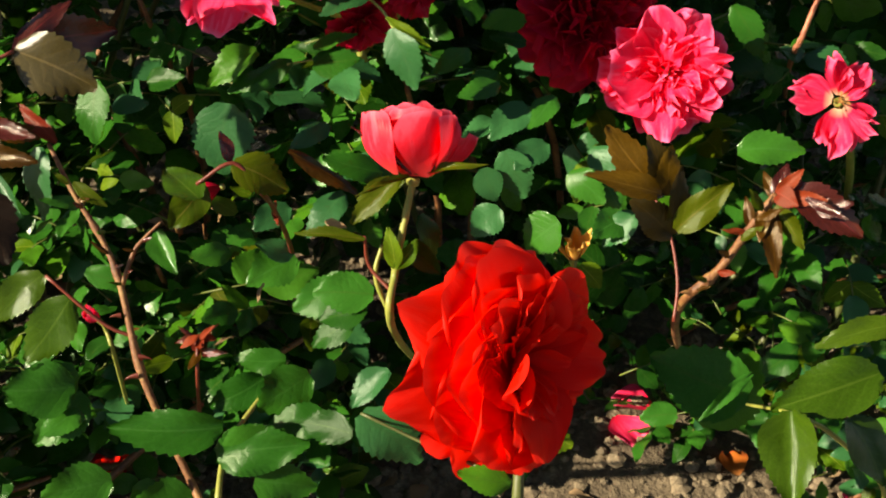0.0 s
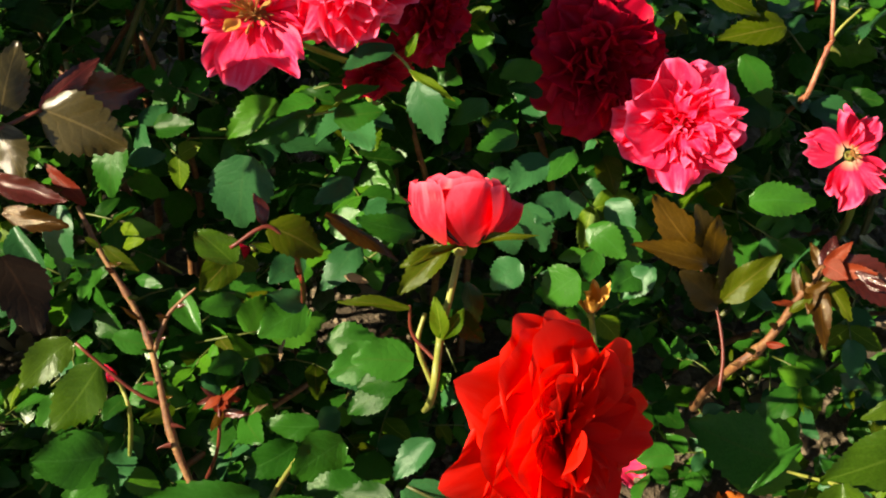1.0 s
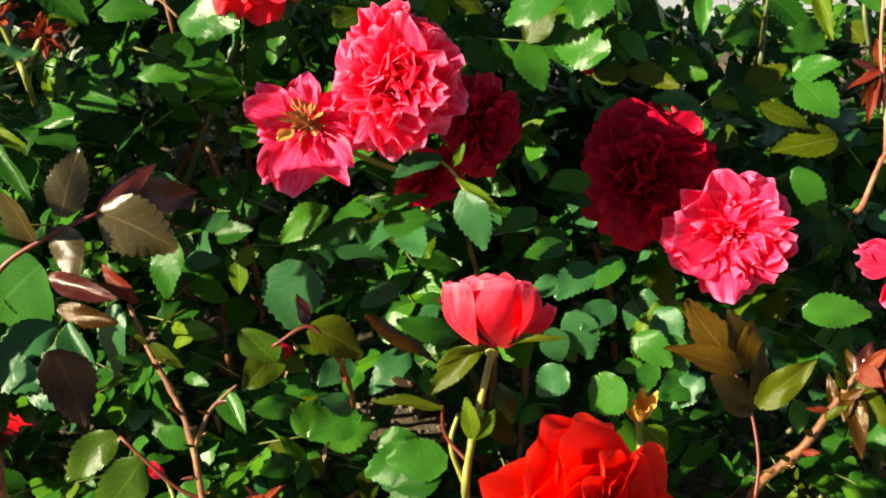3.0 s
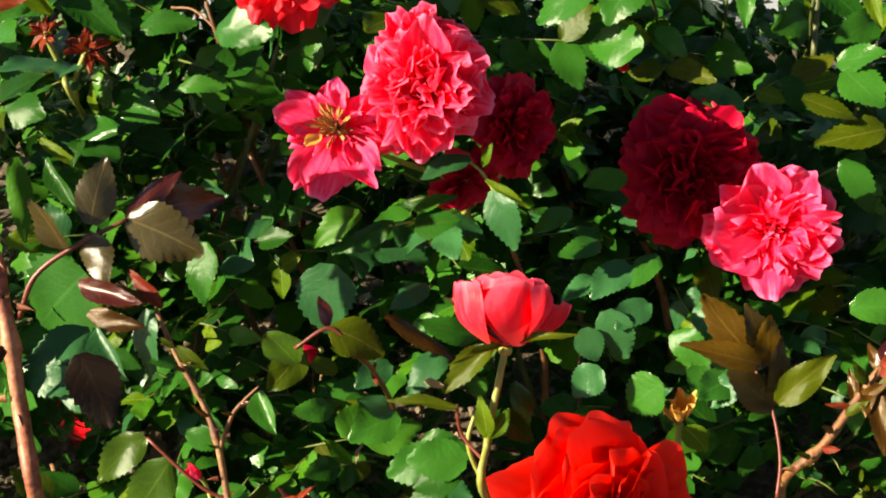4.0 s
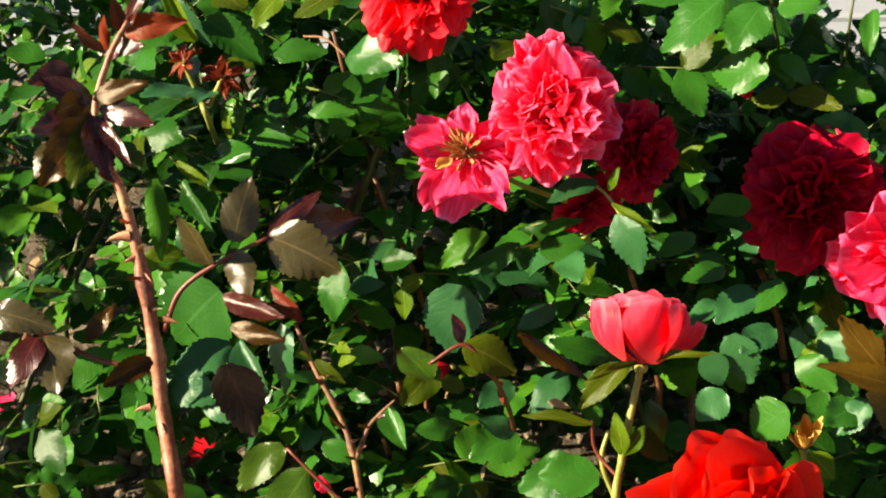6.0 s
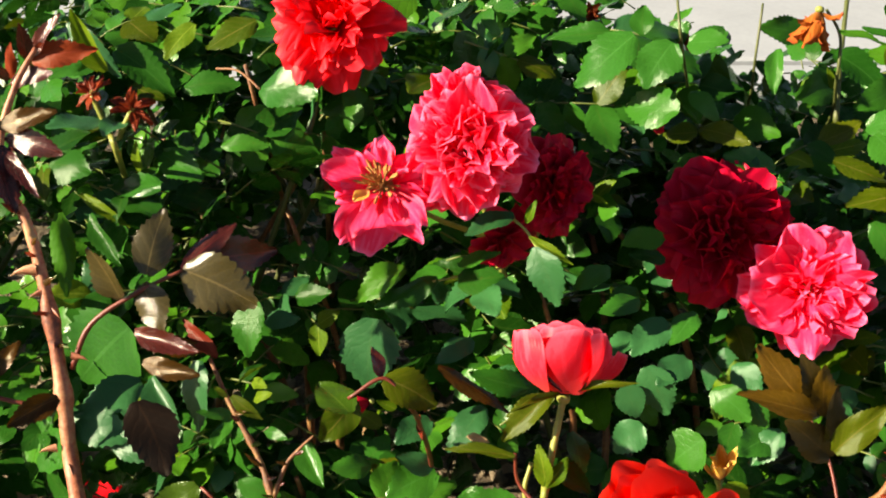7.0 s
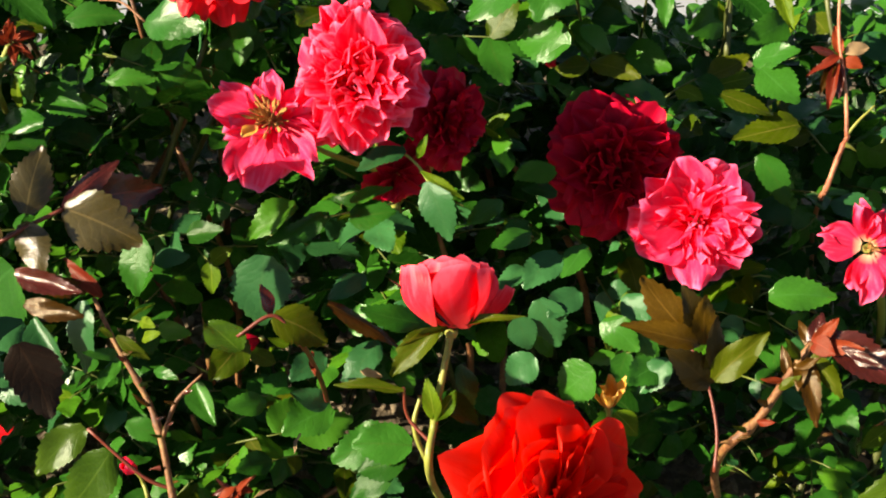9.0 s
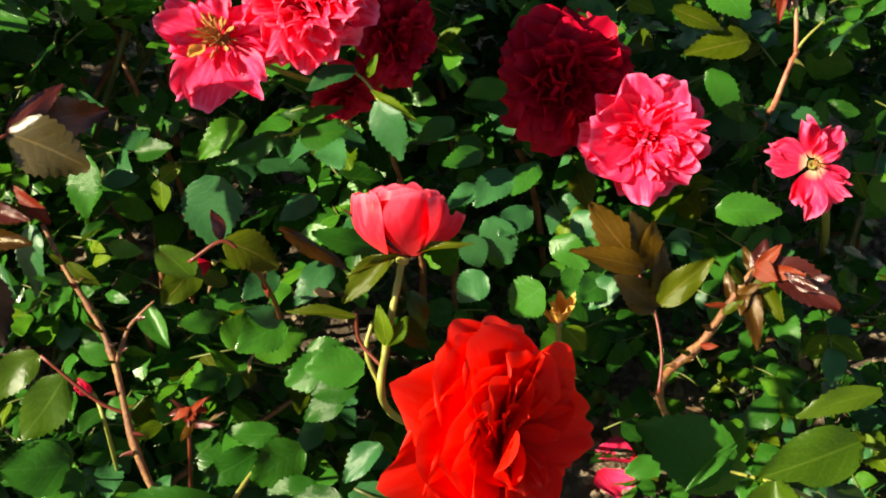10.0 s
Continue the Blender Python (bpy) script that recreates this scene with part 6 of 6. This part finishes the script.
lf(p, (-0.234, 0.700, 0.392), (-0.235, 0.701, 0.414), 0.009, m_leaf_lime, (-0.3, -0.6, 0.7), 0)
lf(p, (-0.270, 0.683, 0.384), (-0.235, 0.664, 0.370), 0.008, m_leaf_lime, (-0.3, -0.6, 0.7), 0)
lf(p, (-0.277, 0.659, 0.382), (-0.268, 0.624, 0.341), 0.017, m_leaf, (0.3, -0.7, 0.5), 4)
lf(p, (-0.256, 0.659, 0.381), (-0.233, 0.633, 0.357), 0.014, m_leaf, (-0.5, -0.6, 0.5), 2)
lf(p, (-0.178, 0.709, 0.408), (-0.147, 0.701, 0.415), 0.012, m_leaf, (-0.3, -0.5, 0.8), 1)
lf(p, (-0.111, 0.767, 0.448), (-0.142, 0.753, 0.424), 0.020, m_leaf, None, 1)
lf(p, (-0.136, 0.573, 0.372), (-0.140, 0.551, 0.344), 0.018, m_leaf, (-0.4, -0.7, 0.5), 5)
lf(p, (-0.130, 0.573, 0.353), (-0.110, 0.575, 0.357), 0.011, m_leaf_blue, (-0.5, -0.6, 0.6), 1)

# pale bud and a tuft of red shoots low on the left side of the bed
p = thing("rose_plant", (-0.171, 0.638, 0.000), "low cane with a pale pink bud", "rose", "young rose shoots")
stem(p, [(-0.171, 0.638, 0.000), (-0.131, 0.492, 0.228), (-0.132, 0.488, 0.260), (-0.135, 0.488, 0.268)], 0.0015, 0.0010, m_cane_green)
bloom(p, (-0.135, 0.488, 0.268), (-0.5, -0.3, 0.8), 0.012, m_petal_rose, SMALLBUD, 84, 0.03)
lf(p, (-0.130, 0.486, 0.256), (-0.142, 0.473, 0.254), 0.012, m_leaf, None, 5)
lf(p, (-0.130, 0.492, 0.246), (-0.114, 0.496, 0.255), 0.012, m_leaf, None, 1)
p = thing("rose_plant", (-0.117, 0.625, 0.000), "low tuft of fresh red rose shoots", "rose", "young rose shoots")
stem(p, [(-0.117, 0.625, 0.000), (-0.082, 0.470, 0.226), (-0.078, 0.468, 0.272)], 0.0014, 0.0008, m_petiole)
tuft_rng = random.Random(17)
for i in range(11):
    a, r = i * 2.4, tuft_rng.uniform(0.006, 0.016)
    foot = Vector((-0.077, 0.466, 0.272)) + Vector((0, 0, tuft_rng.uniform(-0.012, 0.004)))
    lf(p, foot, foot + Vector((math.cos(a) * r, math.sin(a) * r * 0.6 - 0.004, tuft_rng.uniform(-0.004, 0.016))), tuft_rng.uniform(0.003, 0.006), (m_leaf_red, m_leaf_wine, m_leaf_red, m_leaf_bronze)[i % 4])

# petals dropped from the flowers
def fallen(at, size, turn, mat, seed, label):
    v, f, u = petal_shape(0.5, 0.5, 0.3, 0.08, 0.0, seed)
    ob = new("fallen_petal", mesh_from("fallen_petal", v, f, mat, u))
    ob.matrix_basis = Matrix.Translation(at) @ Euler((radians(8), radians(6), radians(turn))).to_matrix().to_4x4() @ Matrix.Diagonal((size, size, size, 1))
    tagged(ob, label, "petal", "petals fallen on the soil")

for at, size, turn, mat, seed in (
    ((0.249, 0.653, 0.000), 0.034, 70, m_petal_rose, 1), ((0.216, 0.642, 0.000), 0.034, 200, m_petal_rose, 2), ((-0.175, 0.585, 0.000), 0.03, 30, m_petal_red, 3), ((-0.193, 0.617, 0.000), 0.024, 120, m_petal_rose, 4),
    ((0.303, 0.581, 0.000), 0.026, 10, m_petal_dry, 5), ((-0.401, 0.830, 0.000), 0.036, 300, m_petal_cherry, 6), ((-0.371, 0.827, 0.000), 0.034, 250, m_petal_cherry, 7), ((-0.577, 0.852, -0.000), 0.04, 20, m_petal_rose, 8),
    ((0.395, 0.569, 0.000), 0.02, 160, m_petal_rose, 9)):
    x, y = at[0], at[1]
    fallen((x, y, soil_height(x, y) + 0.008), size, turn, mat, seed, "crimson pink rose petal lying on the soil")

# ---- the shrubs behind and between, last ----
# its unseen part, left of the view, is added to shade the low leaves
shrub(-0.86, -0.28, 0.50, 1.15, 860, 101, KEEP, "leafy green rose shrub on dark soil", gaps=-0.18)
shrub(-0.34, 0.02, 0.50, 1.00, 1000, 102, KEEP, "dense leafy rose shrub under the coral cluster")
shrub(-0.02, 0.30, 0.50, 1.00, 960, 103, KEEP, "dense leafy rose shrub below the pink blooms")
shrub(0.26, 0.66, 0.52, 1.10, 600, 104, KEEP, "leafy green rose shrub with small leaves")
shrub(-0.40, 0.10, 0.95, 1.45, 900, 105, KEEP, "rose shrub at the back of the bed", parts=120, sizes=(0.017, 0.034))
shrub(0.05, 0.70, 0.95, 1.45, 500, 106, KEEP, "low rose shrub beside the concrete path", parts=120, sizes=(0.017, 0.034))
shrub(-0.95, -0.36, 1.05, 1.50, 600, 110, KEEP, "rose shrub at the back of the bed", parts=120, sizes=(0.020, 0.038))


def low_top(x, y):
    return bare(x, y) * (0.06 + 0.13 * max(0, min(1, (y - 0.3) / 0.3)) + 0.05 * noise.noise((x * 9, y * 9, 3.0)))


def mid_top(x, y):
    return bare(x, y) * (0.05 + 0.32 * max(0, y - 0.62) + 0.06 * noise.noise((x * 11, y * 11, 6.0)))


shrub(-0.46, 0.03, 0.36, 0.74, 330, 107, KEEP, "low leafy shoots near the soil", parts=300, sizes=(0.018, 0.03), top=low_top, gaps=-0.04)
shrub(0.06, 0.58, 0.63, 0.95, 420, 109, KEEP, "low spreading rose shoots with small leaves", parts=300, sizes=(0.017, 0.028), top=mid_top)
shrub(0.30, 0.56, 0.40, 0.62, 90, 108, KEEP, "low leafy shoots near the soil", parts=300, sizes=(0.016, 0.026), top=low_top)
